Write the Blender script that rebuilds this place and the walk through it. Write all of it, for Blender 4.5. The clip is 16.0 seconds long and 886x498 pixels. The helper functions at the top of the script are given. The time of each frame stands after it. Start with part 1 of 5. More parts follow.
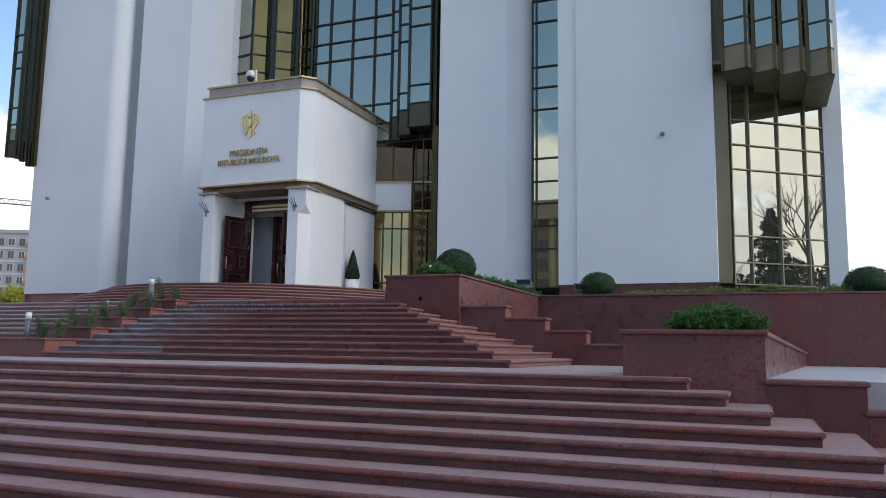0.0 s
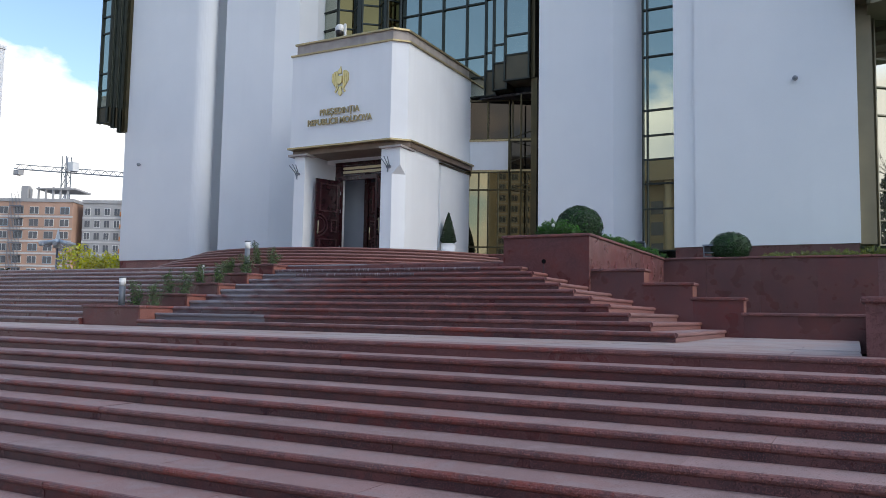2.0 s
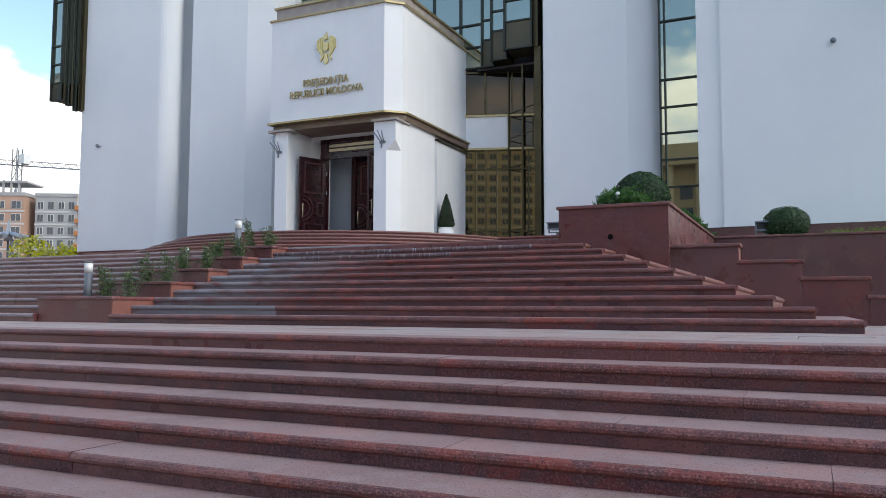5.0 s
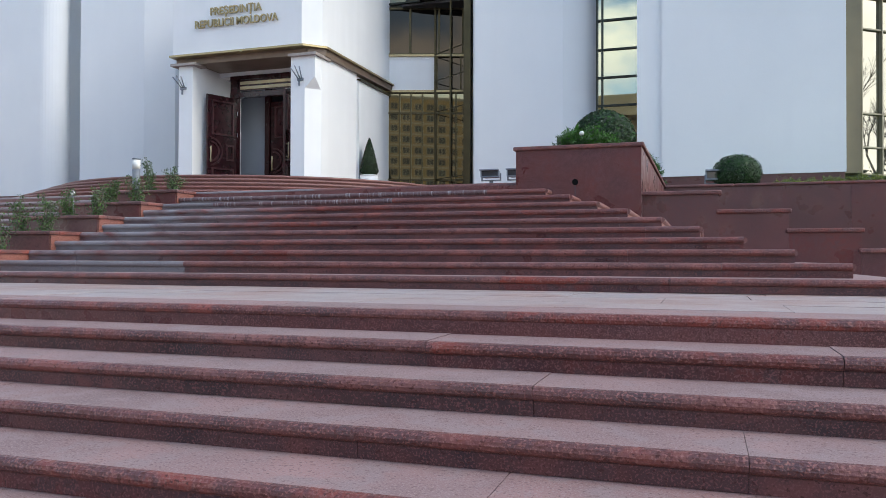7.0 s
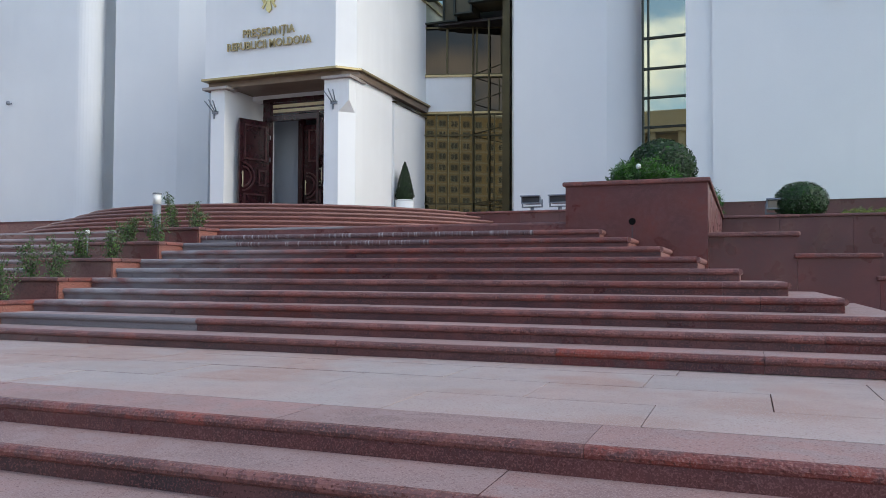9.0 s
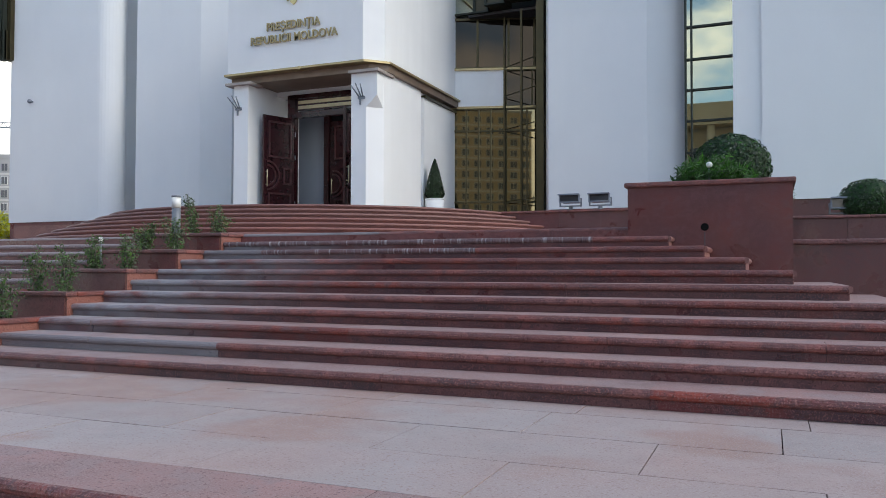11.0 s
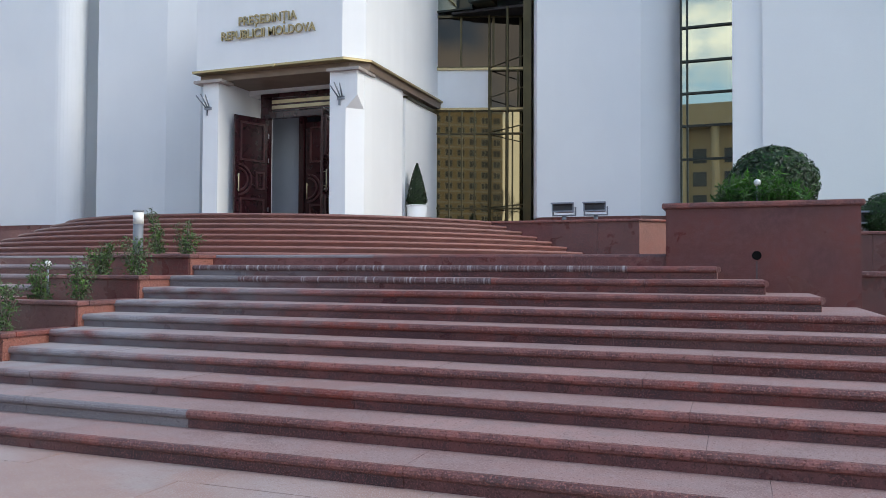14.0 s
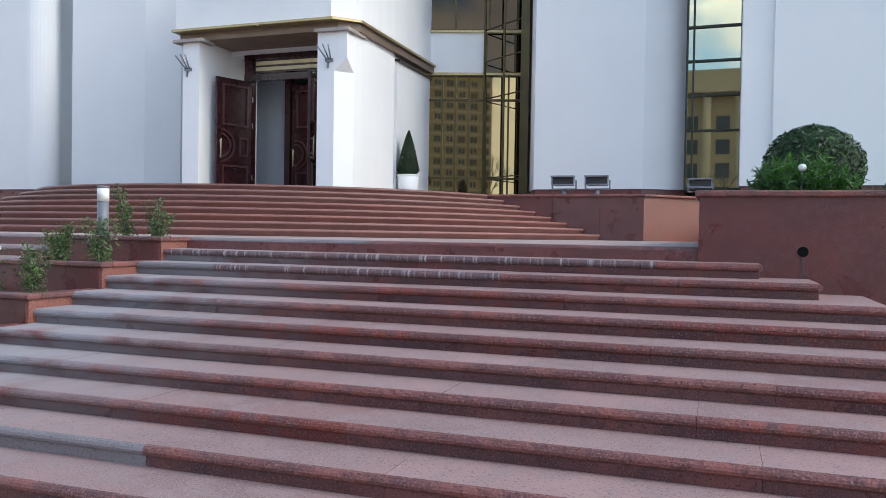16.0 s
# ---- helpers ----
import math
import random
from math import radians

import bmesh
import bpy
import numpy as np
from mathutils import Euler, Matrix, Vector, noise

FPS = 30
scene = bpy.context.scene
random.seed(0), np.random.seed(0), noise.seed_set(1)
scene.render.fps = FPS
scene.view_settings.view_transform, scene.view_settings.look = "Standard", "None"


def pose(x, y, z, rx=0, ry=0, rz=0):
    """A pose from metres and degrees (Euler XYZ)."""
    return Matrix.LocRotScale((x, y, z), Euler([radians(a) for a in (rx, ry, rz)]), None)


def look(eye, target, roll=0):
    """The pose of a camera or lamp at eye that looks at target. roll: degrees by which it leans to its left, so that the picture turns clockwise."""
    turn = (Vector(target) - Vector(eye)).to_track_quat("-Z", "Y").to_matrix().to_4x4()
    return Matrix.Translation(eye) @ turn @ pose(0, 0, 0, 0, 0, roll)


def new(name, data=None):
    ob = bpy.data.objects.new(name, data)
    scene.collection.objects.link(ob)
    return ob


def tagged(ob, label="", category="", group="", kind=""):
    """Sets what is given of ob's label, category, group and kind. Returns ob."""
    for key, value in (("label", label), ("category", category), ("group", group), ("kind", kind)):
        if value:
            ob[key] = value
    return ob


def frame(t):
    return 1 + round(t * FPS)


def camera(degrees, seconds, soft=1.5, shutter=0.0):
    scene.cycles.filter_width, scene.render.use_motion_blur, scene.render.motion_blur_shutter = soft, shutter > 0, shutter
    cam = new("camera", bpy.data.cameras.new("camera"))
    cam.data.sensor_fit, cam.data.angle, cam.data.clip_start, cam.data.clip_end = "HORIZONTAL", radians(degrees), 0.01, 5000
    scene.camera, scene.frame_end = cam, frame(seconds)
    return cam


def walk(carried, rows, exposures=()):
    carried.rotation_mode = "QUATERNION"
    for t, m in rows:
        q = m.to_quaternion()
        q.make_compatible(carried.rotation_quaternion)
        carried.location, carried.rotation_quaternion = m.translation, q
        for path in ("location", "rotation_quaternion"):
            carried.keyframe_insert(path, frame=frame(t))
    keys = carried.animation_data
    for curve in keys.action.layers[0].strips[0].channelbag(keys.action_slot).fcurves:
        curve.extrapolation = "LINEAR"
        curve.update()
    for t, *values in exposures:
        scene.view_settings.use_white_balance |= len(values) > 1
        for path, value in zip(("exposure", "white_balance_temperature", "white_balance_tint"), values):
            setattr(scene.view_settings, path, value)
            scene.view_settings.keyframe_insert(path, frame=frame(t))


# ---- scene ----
cam = camera(58.87, 16.0, soft=0.8)
PATH = [
    (0, (-0.924, 0.333, 1.447), (-1.668, 2.172, 1.702), 0.87),
    (0.5, (-1.281, 0.793, 1.440), (-2.108, 2.603, 1.641), 1.08),
    (1, (-1.617, 1.127, 1.451), (-2.516, 2.907, 1.617), 1.00),
    (1.5, (-2.024, 1.401, 1.480), (-2.941, 3.172, 1.6335), 0.89),
    (2, (-2.406, 1.645, 1.488), (-3.332, 3.409, 1.655), 0.99),
    (2.5, (-2.898, 2.005, 1.480), (-3.857, 3.750, 1.6615), 1.15),
    (3, (-3.314, 2.192, 1.489), (-4.269, 3.940, 1.6635), 1.14),
    (3.2, (-3.476, 2.229, 1.478), (-4.435, 3.975, 1.6535), 1.16),
    (5.3, (-5.012, 3.706, 1.421), (-5.827, 5.528, 1.549), 0.19),
    (5.5, (-5.173, 3.856, 1.439), (-5.973, 5.686, 1.541), 0.22),
    (6, (-5.432, 4.136, 1.428), (-6.170, 5.993, 1.510), 0.38),
    (6.5, (-5.660, 4.492, 1.458), (-6.338, 6.373, 1.525), 0.33),
    (7, (-5.838, 4.811, 1.466), (-6.469, 6.708, 1.492), 0.16),
    (7.5, (-5.981, 5.036, 1.626), (-6.592, 6.940, 1.677), 0.13),
    (8, (-6.066, 5.270, 1.655), (-6.721, 7.159, 1.721), 0.15),
    (8.5, (-6.105, 5.500, 1.768), (-6.800, 7.374, 1.839), 0.12),
    (10.8, (-6.801, 6.441, 1.983), (-7.564, 8.289, 2.031), 0.27),
    (11, (-6.824, 6.524, 2.030), (-7.594, 8.368, 2.085), 0.12),
    (11.5, (-6.931, 6.646, 2.131), (-7.700, 8.490, 2.220), 0.10),
    (12, (-7.086, 6.779, 2.118), (-7.882, 8.611, 2.216), 0.19),
    (12.5, (-7.221, 7.014, 2.212), (-8.004, 8.852, 2.304), 0.14),
    (13, (-7.320, 7.153, 2.236), (-8.083, 8.999, 2.327), 0.16),
    (13.5, (-7.558, 7.399, 2.323), (-8.279, 9.264, 2.369), 0.41),
    (14, (-7.657, 7.517, 2.355), (-8.354, 9.390, 2.408), 0.26),
    (14.5, (-7.774, 7.752, 2.440), (-8.495, 9.616, 2.491), 0.23),
    (15, (-7.825, 7.923, 2.493), (-8.590, 9.771, 2.527), 0.13),
    (15.5, (-8.024, 8.159, 2.525), (-8.796, 10.004, 2.501), 0.12),
    (16, (-8.107, 8.316, 2.597), (-8.772, 10.202, 2.559), 0.93),
]
walk(cam, [(t, look(eye, target, roll)) for t, eye, target, roll in PATH], exposures=[
    (0.0, 0.60, 6600, 9), (0.5, 0.72, 6600, 9), (2.5, 0.76, 6600, 9), (3.2, 0.77, 6600, 9), (5.5, 1.08, 6930, 7), (7.5, 1.30, 6930, 7),
    (8.5, 1.18, 6930, 7), (11.0, 1.00, 6930, 7), (13.0, 1.06, 6930, 7), (14.0, 1.20, 6930, 7), (15.3, 1.16, 6930, 7), (16.0, 1.36, 6930, 7)])

# ---- world and sun ----
SUN_AZ, SUN_EL = 95.0, 36.0
world = bpy.data.worlds.new("sky")
scene.world = world
world.use_nodes = True
wt = world.node_tree
wt.nodes.clear()


def wnode(kind, **values):
    n = wt.nodes.new(kind)
    for key, value in values.items():
        n.inputs[key].default_value = value
    return n


sky = wt.nodes.new("ShaderNodeTexSky")
sky.sky_type, sky.sun_disc = "NISHITA", False
sky.sun_elevation, sky.sun_rotation = radians(SUN_EL), radians(SUN_AZ)
sky.air_density, sky.dust_density, sky.ozone_density = 1.0, 0.6, 2.0
coord = wt.nodes.new("ShaderNodeTexCoord")
stretch = wt.nodes.new("ShaderNodeMapping")
stretch.inputs["Scale"].default_value = (1.0, 1.0, 1.9)
stretch.inputs["Location"].default_value = (0.35, 0.1, 0.2)
puffs = wnode("ShaderNodeTexNoise", Scale=2.6, Detail=9.0, Roughness=0.55)
cover = wt.nodes.new("ShaderNodeValToRGB")
cover.color_ramp.elements[0].position, cover.color_ramp.elements[1].position = 0.50, 0.57
shade = wnode("ShaderNodeTexNoise", Scale=4.5, Detail=5.0)
tone = wt.nodes.new("ShaderNodeValToRGB")
tone.color_ramp.elements[0].position, tone.color_ramp.elements[1].position = 0.35, 0.7
tone.color_ramp.elements[0].color, tone.color_ramp.elements[1].color = (4.4, 4.6, 5.0, 1), (7.6, 7.4, 7.1, 1)
blend = wt.nodes.new("ShaderNodeMixRGB")
light = wnode("ShaderNodeBackground", Strength=0.15)
wout = wt.nodes.new("ShaderNodeOutputWorld")
wt.links.new(coord.outputs["Generated"], stretch.inputs["Vector"])
wt.links.new(stretch.outputs["Vector"], puffs.inputs["Vector"])
wt.links.new(stretch.outputs["Vector"], shade.inputs["Vector"])
height = wt.nodes.new("ShaderNodeSeparateXYZ")
bank = wt.nodes.new("ShaderNodeMapRange")
bank.inputs["From Min"].default_value, bank.inputs["From Max"].default_value = 0.16, 0.385
bank.inputs["To Min"].default_value, bank.inputs["To Max"].default_value = 0.15, -0.11
heap = wt.nodes.new("ShaderNodeMath")
wt.links.new(coord.outputs["Generated"], height.inputs[0])
wt.links.new(height.outputs["Z"], bank.inputs["Value"])
wt.links.new(puffs.outputs["Fac"], heap.inputs[0])
wt.links.new(bank.outputs["Result"], heap.inputs[1])
# the bank stands higher in the north than in the south
north = wt.nodes.new("ShaderNodeMath")
north.operation = "MULTIPLY_ADD"
north.inputs[1].default_value = 0.055
wt.links.new(height.outputs["Y"], north.inputs[0])
wt.links.new(heap.outputs[0], north.inputs[2])
wt.links.new(north.outputs[0], cover.inputs["Fac"])
wt.links.new(shade.outputs["Fac"], tone.inputs["Fac"])
wt.links.new(cover.outputs["Color"], blend.inputs["Fac"])
wt.links.new(sky.outputs["Color"], blend.inputs["Color1"])
wt.links.new(tone.outputs["Color"], blend.inputs["Color2"])
wt.links.new(blend.outputs["Color"], light.inputs["Color"])
wt.links.new(light.outputs["Background"], wout.inputs["Surface"])

sun = new("sun", bpy.data.lights.new("sun", "SUN"))
sun.data.energy, sun.data.angle, sun.data.color = 0.85, radians(24), (1.0, 0.95, 0.88)
az, el = radians(SUN_AZ), radians(SUN_EL)
sun_way = Vector((math.sin(az) * math.cos(el), math.cos(az) * math.cos(el), math.sin(el)))
sun.matrix_world = look(sun_way * 80, (0, 0, 0))


# ---- materials ----
def material(name, base, rough=0.6, metal=0.0, second=None, scale=6.0, spread=0.5, third=None, fine=0.0, fine_scale=120.0,
             bump=0.0, bump_scale=60.0, per_object=0.0, per_island=0.0, streak=None, spec=0.5, rough_vary=0.0, mottle=None, mottle_scale=14.0, drips=None, worn=None, speck=0.35):
    """A surface with two scales of variation: broad patches from base to second, and fine grain to third."""
    m = bpy.data.materials.new(name)
    m.use_nodes = True
    nt = m.node_tree
    b = nt.nodes["Principled BSDF"]
    b.inputs["Roughness"].default_value, b.inputs["Metallic"].default_value = rough, metal
    b.inputs["Specular IOR Level"].default_value = spec
    tc = nt.nodes.new("ShaderNodeTexCoord")
    out = None

    def rgb(c):
        n = nt.nodes.new("ShaderNodeRGB")
        n.outputs[0].default_value = (*c, 1)
        return n.outputs[0]

    def mix(fac, a, c, mode="MIX"):
        n = nt.nodes.new("ShaderNodeMixRGB")
        n.blend_type = mode
        if isinstance(fac, float):
            n.inputs[0].default_value = fac
        else:
            nt.links.new(fac, n.inputs[0])
        nt.links.new(a, n.inputs[1])
        nt.links.new(c, n.inputs[2])
        return n.outputs[0]

    def grain(s, detail, lo, hi, vec=None):
        n = nt.nodes.new("ShaderNodeTexNoise")
        n.inputs["Scale"].default_value, n.inputs["Detail"].default_value = s, detail
        nt.links.new(vec or tc.outputs["Object"], n.inputs["Vector"])
        r = nt.nodes.new("ShaderNodeMapRange")
        r.inputs["From Min"].default_value, r.inputs["From Max"].default_value = lo, hi
        nt.links.new(n.outputs["Fac"], r.inputs["Value"])
        return r.outputs["Result"]

    geo = nt.nodes.new("ShaderNodeNewGeometry")
    where = geo.outputs["Position"]
    out = rgb(base)
    if second:
        out = mix(grain(scale, 6.0, 0.5 - spread * 0.4, 0.5 + spread * 0.4, where), out, rgb(second))
    if per_object or per_island:
        info = nt.nodes.new("ShaderNodeObjectInfo")
        rnd = geo.outputs["Random Per Island"] if per_island else info.outputs["Random"]
        hv = nt.nodes.new("ShaderNodeHueSaturation")
        mr = nt.nodes.new("ShaderNodeMapRange")
        k = per_object or per_island
        mr.inputs["To Min"].default_value, mr.inputs["To Max"].default_value = 1 - k, 1 + k
        nt.links.new(rnd, mr.inputs["Value"])
        nt.links.new(mr.outputs["Result"], hv.inputs["Value"])
        ms = nt.nodes.new("ShaderNodeMath")
        ms.operation = "FRACT"
        mm = nt.nodes.new("ShaderNodeMath")
        mm.operation = "MULTIPLY"
        mm.inputs[1].default_value = 7.31
        nt.links.new(rnd, mm.inputs[0])
        nt.links.new(mm.outputs[0], ms.inputs[0])
        mr2 = nt.nodes.new("ShaderNodeMapRange")
        mr2.inputs["To Min"].default_value, mr2.inputs["To Max"].default_value = 1 - 1.2 * k, 1 + 0.7 * k
        nt.links.new(ms.outputs[0], mr2.inputs["Value"])
        nt.links.new(mr2.outputs["Result"], hv.inputs["Saturation"])
        nt.links.new(out, hv.inputs["Color"])
        out = hv.outputs["Color"]
    if mottle:
        out = mix(grain(mottle_scale, 4.0, 0.50, 0.60, where), out, rgb(mottle))
    if third:
        out = mix(grain(fine_scale, 3.0, 0.55 - fine * 0.1, 0.62, where), out, rgb(third))
        dark = tuple(speck * v for v in base)
        out = mix(grain(fine_scale * 0.6, 2.0, 0.60, 0.66, where), out, rgb(dark))
    if streak:
        mp = nt.nodes.new("ShaderNodeMapping")
        mp.inputs["Scale"].default_value = (2.2, 2.2, 0.10)
        nt.links.new(where, mp.inputs["Vector"])
        f = grain(1.0, 7.0, 0.46, 0.75, mp.outputs["Vector"])
        out = mix(f, out, rgb(streak))
    if drips:
        mp = nt.nodes.new("ShaderNodeMapping")
        mp.inputs["Scale"].default_value = (46.0, 0.5, 0.9)
        nt.links.new(where, mp.inputs["Vector"])
        out = mix(grain(1.0, 5.0, 0.54, 0.70, mp.outputs["Vector"]), out, rgb(drips))
    if worn:
        # broad scuffed area that fades away across the upper flight
        sp = nt.nodes.new("ShaderNodeSeparateXYZ")
        nt.links.new(where, sp.inputs[0])
        fx, fy = nt.nodes.new("ShaderNodeMapRange"), nt.nodes.new("ShaderNodeMapRange")
        fx.inputs["From Min"].default_value, fx.inputs["From Max"].default_value = -10.8, -13.3
        fx.inputs["To Max"].default_value = 1.15
        fy.inputs["From Min"].default_value, fy.inputs["From Max"].default_value = 11.2, 12.6
        nt.links.new(sp.outputs["X"], fx.inputs["Value"])
        nt.links.new(sp.outputs["Y"], fy.inputs["Value"])
        mp = nt.nodes.new("ShaderNodeMapping")
        mp.inputs["Scale"].default_value = (2.2, 1.0, 5.0)
        nt.links.new(where, mp.inputs["Vector"])
        prod = mix(1.0, fx.outputs["Result"], fy.outputs["Result"], "MULTIPLY")
        prod = mix(1.0, prod, grain(1.3, 8.0, 0.26, 0.56, mp.outputs["Vector"]), "MULTIPLY")
        out = mix(prod, out, rgb(worn))
    nt.links.new(out, b.inputs["Base Color"])
    if rough_vary:
        rv = nt.nodes.new("ShaderNodeMapRange")
        rv.inputs["To Min"].default_value, rv.inputs["To Max"].default_value = rough - rough_vary, rough + rough_vary
        nt.links.new(grain(3.0, 5.0, 0.3, 0.7, where), rv.inputs["Value"])
        nt.links.new(rv.outputs["Result"], b.inputs["Roughness"])
    if bump:
        bn = nt.nodes.new("ShaderNodeBump")
        bn.inputs["Strength"].default_value, bn.inputs["Distance"].default_value = bump, 0.01
        nt.links.new(grain(bump_scale, 4.0, 0.2, 0.8, where), bn.inputs["Height"])
        nt.links.new(bn.outputs["Normal"], b.inputs["Normal"])
    return m


WHITE = material("white_render", (0.80, 0.818, 0.825), 0.75, second=(0.75, 0.772, 0.785), scale=0.5, streak=(0.775, 0.795, 0.805), bump=0.12, bump_scale=25)
WHITE2 = material("white_portal", (0.825, 0.84, 0.845), 0.7, second=(0.775, 0.79, 0.795), scale=0.8, streak=(0.775, 0.79, 0.795), bump=0.08, bump_scale=30)
RED = material("polished_red_granite", (0.162, 0.041, 0.038), 0.36, second=(0.090, 0.029, 0.032), scale=1.9, spread=0.36, third=(0.195, 0.088, 0.080), fine=0.4, fine_scale=150, per_object=0.26, mottle=(0.110, 0.036, 0.037), mottle_scale=22, rough_vary=0.16, speck=0.5)
RED_STEP = material("scuffed_red_riser", (0.132, 0.033, 0.030), 0.40, second=(0.050, 0.022, 0.028), scale=2.6, spread=0.26, third=(0.175, 0.072, 0.068), fine=0.3, fine_scale=110, per_object=0.20, mottle=(0.075, 0.032, 0.035), mottle_scale=8, rough_vary=0.16, speck=0.45, worn=(0.165, 0.145, 0.155))
NOSE = material("worn_red_granite", (0.222, 0.058, 0.044), 0.48, second=(0.100, 0.041, 0.040), scale=2.8, spread=0.28, third=(0.26, 0.105, 0.088), fine=0.2, fine_scale=95, per_object=0.16, mottle=(0.115, 0.047, 0.045), mottle_scale=9, bump=0.6, bump_scale=45, rough_vary=0.14, speck=0.45)
NOSE_STEP = material("scuffed_red_granite", (0.222, 0.058, 0.044), 0.48, second=(0.100, 0.041, 0.040), scale=2.8, spread=0.28, third=(0.26, 0.105, 0.088), fine=0.2, fine_scale=95, per_object=0.16, mottle=(0.115, 0.047, 0.045), mottle_scale=9, bump=0.6, bump_scale=45, rough_vary=0.14, speck=0.45, worn=(0.265, 0.245, 0.255))
TREAD = material("flamed_pink_granite", (0.345, 0.200, 0.184), 0.72, second=(0.240, 0.155, 0.148), scale=1.7, spread=0.42, third=(0.37, 0.255, 0.24), fine=0.3, fine_scale=120, per_object=0.10, mottle=(0.295, 0.205, 0.196), mottle_scale=5, bump=0.2, bump_scale=110, worn=(0.34, 0.31, 0.315), speck=0.6)
TREAD_FAR = material("plain_flamed_pink_granite", (0.345, 0.200, 0.184), 0.72, second=(0.240, 0.155, 0.148), scale=1.7, spread=0.42, third=(0.37, 0.255, 0.24), fine=0.3, fine_scale=120, per_object=0.10, mottle=(0.295, 0.205, 0.196), mottle_scale=5, bump=0.2, bump_scale=110, speck=0.6)
GREYSTEP = material("scuffed_grey_granite", (0.21, 0.185, 0.195), 0.6, second=(0.145, 0.115, 0.122), scale=1.6, third=(0.25, 0.225, 0.23), fine=0.2, fine_scale=120, per_object=0.15, bump=0.3, bump_scale=80, speck=0.6)
PALE_NOSE = material("weathered_pale_nosing", (0.30, 0.235, 0.235), 0.6, second=(0.22, 0.165, 0.168), scale=1.6, third=(0.36, 0.30, 0.30), fine=0.3, fine_scale=110, per_object=0.12, bump=0.3, speck=0.6)
CURVE = material("orange_red_granite", (0.225, 0.088, 0.072), 0.55, second=(0.165, 0.066, 0.060), scale=2.3, spread=0.4, third=(0.30, 0.16, 0.14), fine=0.4, fine_scale=110, per_object=0.14, bump=0.2, bump_scale=70)
DRIPPED = material("paint_dripped_granite", (0.13, 0.06, 0.06), 0.55, second=(0.09, 0.06, 0.065), scale=2, third=(0.2, 0.13, 0.13), fine=0.4, fine_scale=80, drips=(0.36, 0.34, 0.35), bump=0.2)
# the red granite again, lighter: sunlight on right-hand faces put into the colour
LIT_RED = material("lit_red_granite", (0.235, 0.082, 0.06), 0.45, second=(0.18, 0.066, 0.052), scale=3, third=(0.30, 0.15, 0.12), fine=0.4, fine_scale=70)
LANDING = material("worn_pink_paving", (0.400, 0.285, 0.258), 0.58, second=(0.375, 0.318, 0.305), scale=1.1, spread=0.35, third=(0.43, 0.35, 0.33), fine=0.3, fine_scale=120, per_object=0.06, mottle=(0.365, 0.235, 0.20), mottle_scale=1.0, bump=0.12, rough_vary=0.14, speck=0.8)
PALE = material("pale_paving", (0.42, 0.42, 0.43), 0.5, second=(0.36, 0.36, 0.38), scale=1.2, per_object=0.06, bump=0.1)
ASPHALT = material("forecourt_paving", (0.16, 0.14, 0.14), 0.85, second=(0.12, 0.105, 0.105), scale=1.5, bump=0.3)
BRONZE = material("bronze_anodised_aluminium", (0.085, 0.070, 0.036), 0.38, 0.75, second=(0.065, 0.055, 0.03), scale=2, rough_vary=0.08)
TEAL = material("dark_olive_window_frame", (0.035, 0.043, 0.036), 0.42, 0.5, second=(0.028, 0.034, 0.028), scale=2)
BRONZE_APRON = material("olive_bronze_apron", (0.10, 0.088, 0.055), 0.42, 0.5, second=(0.075, 0.068, 0.045), scale=1.5)
PANEL = material("bronze_panel", (0.25, 0.215, 0.135), 0.5, 0.25, second=(0.20, 0.17, 0.11), scale=1.2)
GLASS = material("bronze_coated_facade_glass", (0.39, 0.42, 0.35), 0.015, 0.94, second=(0.36, 0.39, 0.325), scale=0.6)
GLASS_PALE = material("pale_coated_glass", (0.52, 0.51, 0.44), 0.015, 0.94, second=(0.48, 0.475, 0.41), scale=0.6)
# gold tint stands for cloud reflected in the right-facing notch panes
GLASS_GOLD = material("gold_reflection_glass", (0.24, 0.17, 0.06), 0.03, 0.94, second=(0.20, 0.14, 0.05), scale=0.6)
GLASS_BROWN = material("bronze_tinted_glass", (0.25, 0.215, 0.13), 0.02, 0.94, second=(0.22, 0.19, 0.115), scale=0.6)
PALE_FRAME = material("pale_olive_window_frame", (0.27, 0.25, 0.175), 0.5, 0.2, second=(0.22, 0.205, 0.145), scale=2)
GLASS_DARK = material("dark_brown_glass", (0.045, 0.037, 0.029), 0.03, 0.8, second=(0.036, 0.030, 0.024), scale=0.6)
GOLD = material("polished_brass", (0.70, 0.57, 0.28), 0.3, 0.85, second=(0.58, 0.46, 0.21), scale=8)
PALEGOLD = material("pale_brass_bar", (0.62, 0.55, 0.36), 0.45, 0.35, second=(0.52, 0.46, 0.30), scale=4)
LETTER = material("aged_brass_letter", (0.42, 0.33, 0.17), 0.38, 0.7, second=(0.34, 0.27, 0.14), scale=9)
BRASS_EDGE = material("dull_brass_strip", (0.46, 0.37, 0.2), 0.4, 0.7, second=(0.38, 0.3, 0.16), scale=5)
SOFFIT = material("brown_soffit_metal", (0.22, 0.16, 0.12), 0.5, 0.2, second=(0.17, 0.125, 0.09), scale=3)
PARAPET = material("parapet_stone", (0.42, 0.37, 0.33), 0.7, second=(0.34, 0.30, 0.27), scale=3, streak=(0.27, 0.24, 0.22))
DOOR = material("mahogany_door", (0.022, 0.005, 0.008), 0.24, second=(0.042, 0.008, 0.011), scale=5, streak=(0.03, 0.007, 0.010))
# lighter than the leaf: edge highlights of the relief put into the colour
MOULD = material("highlit_mahogany_moulding", (0.085, 0.030, 0.033), 0.28, second=(0.055, 0.018, 0.020), scale=7)
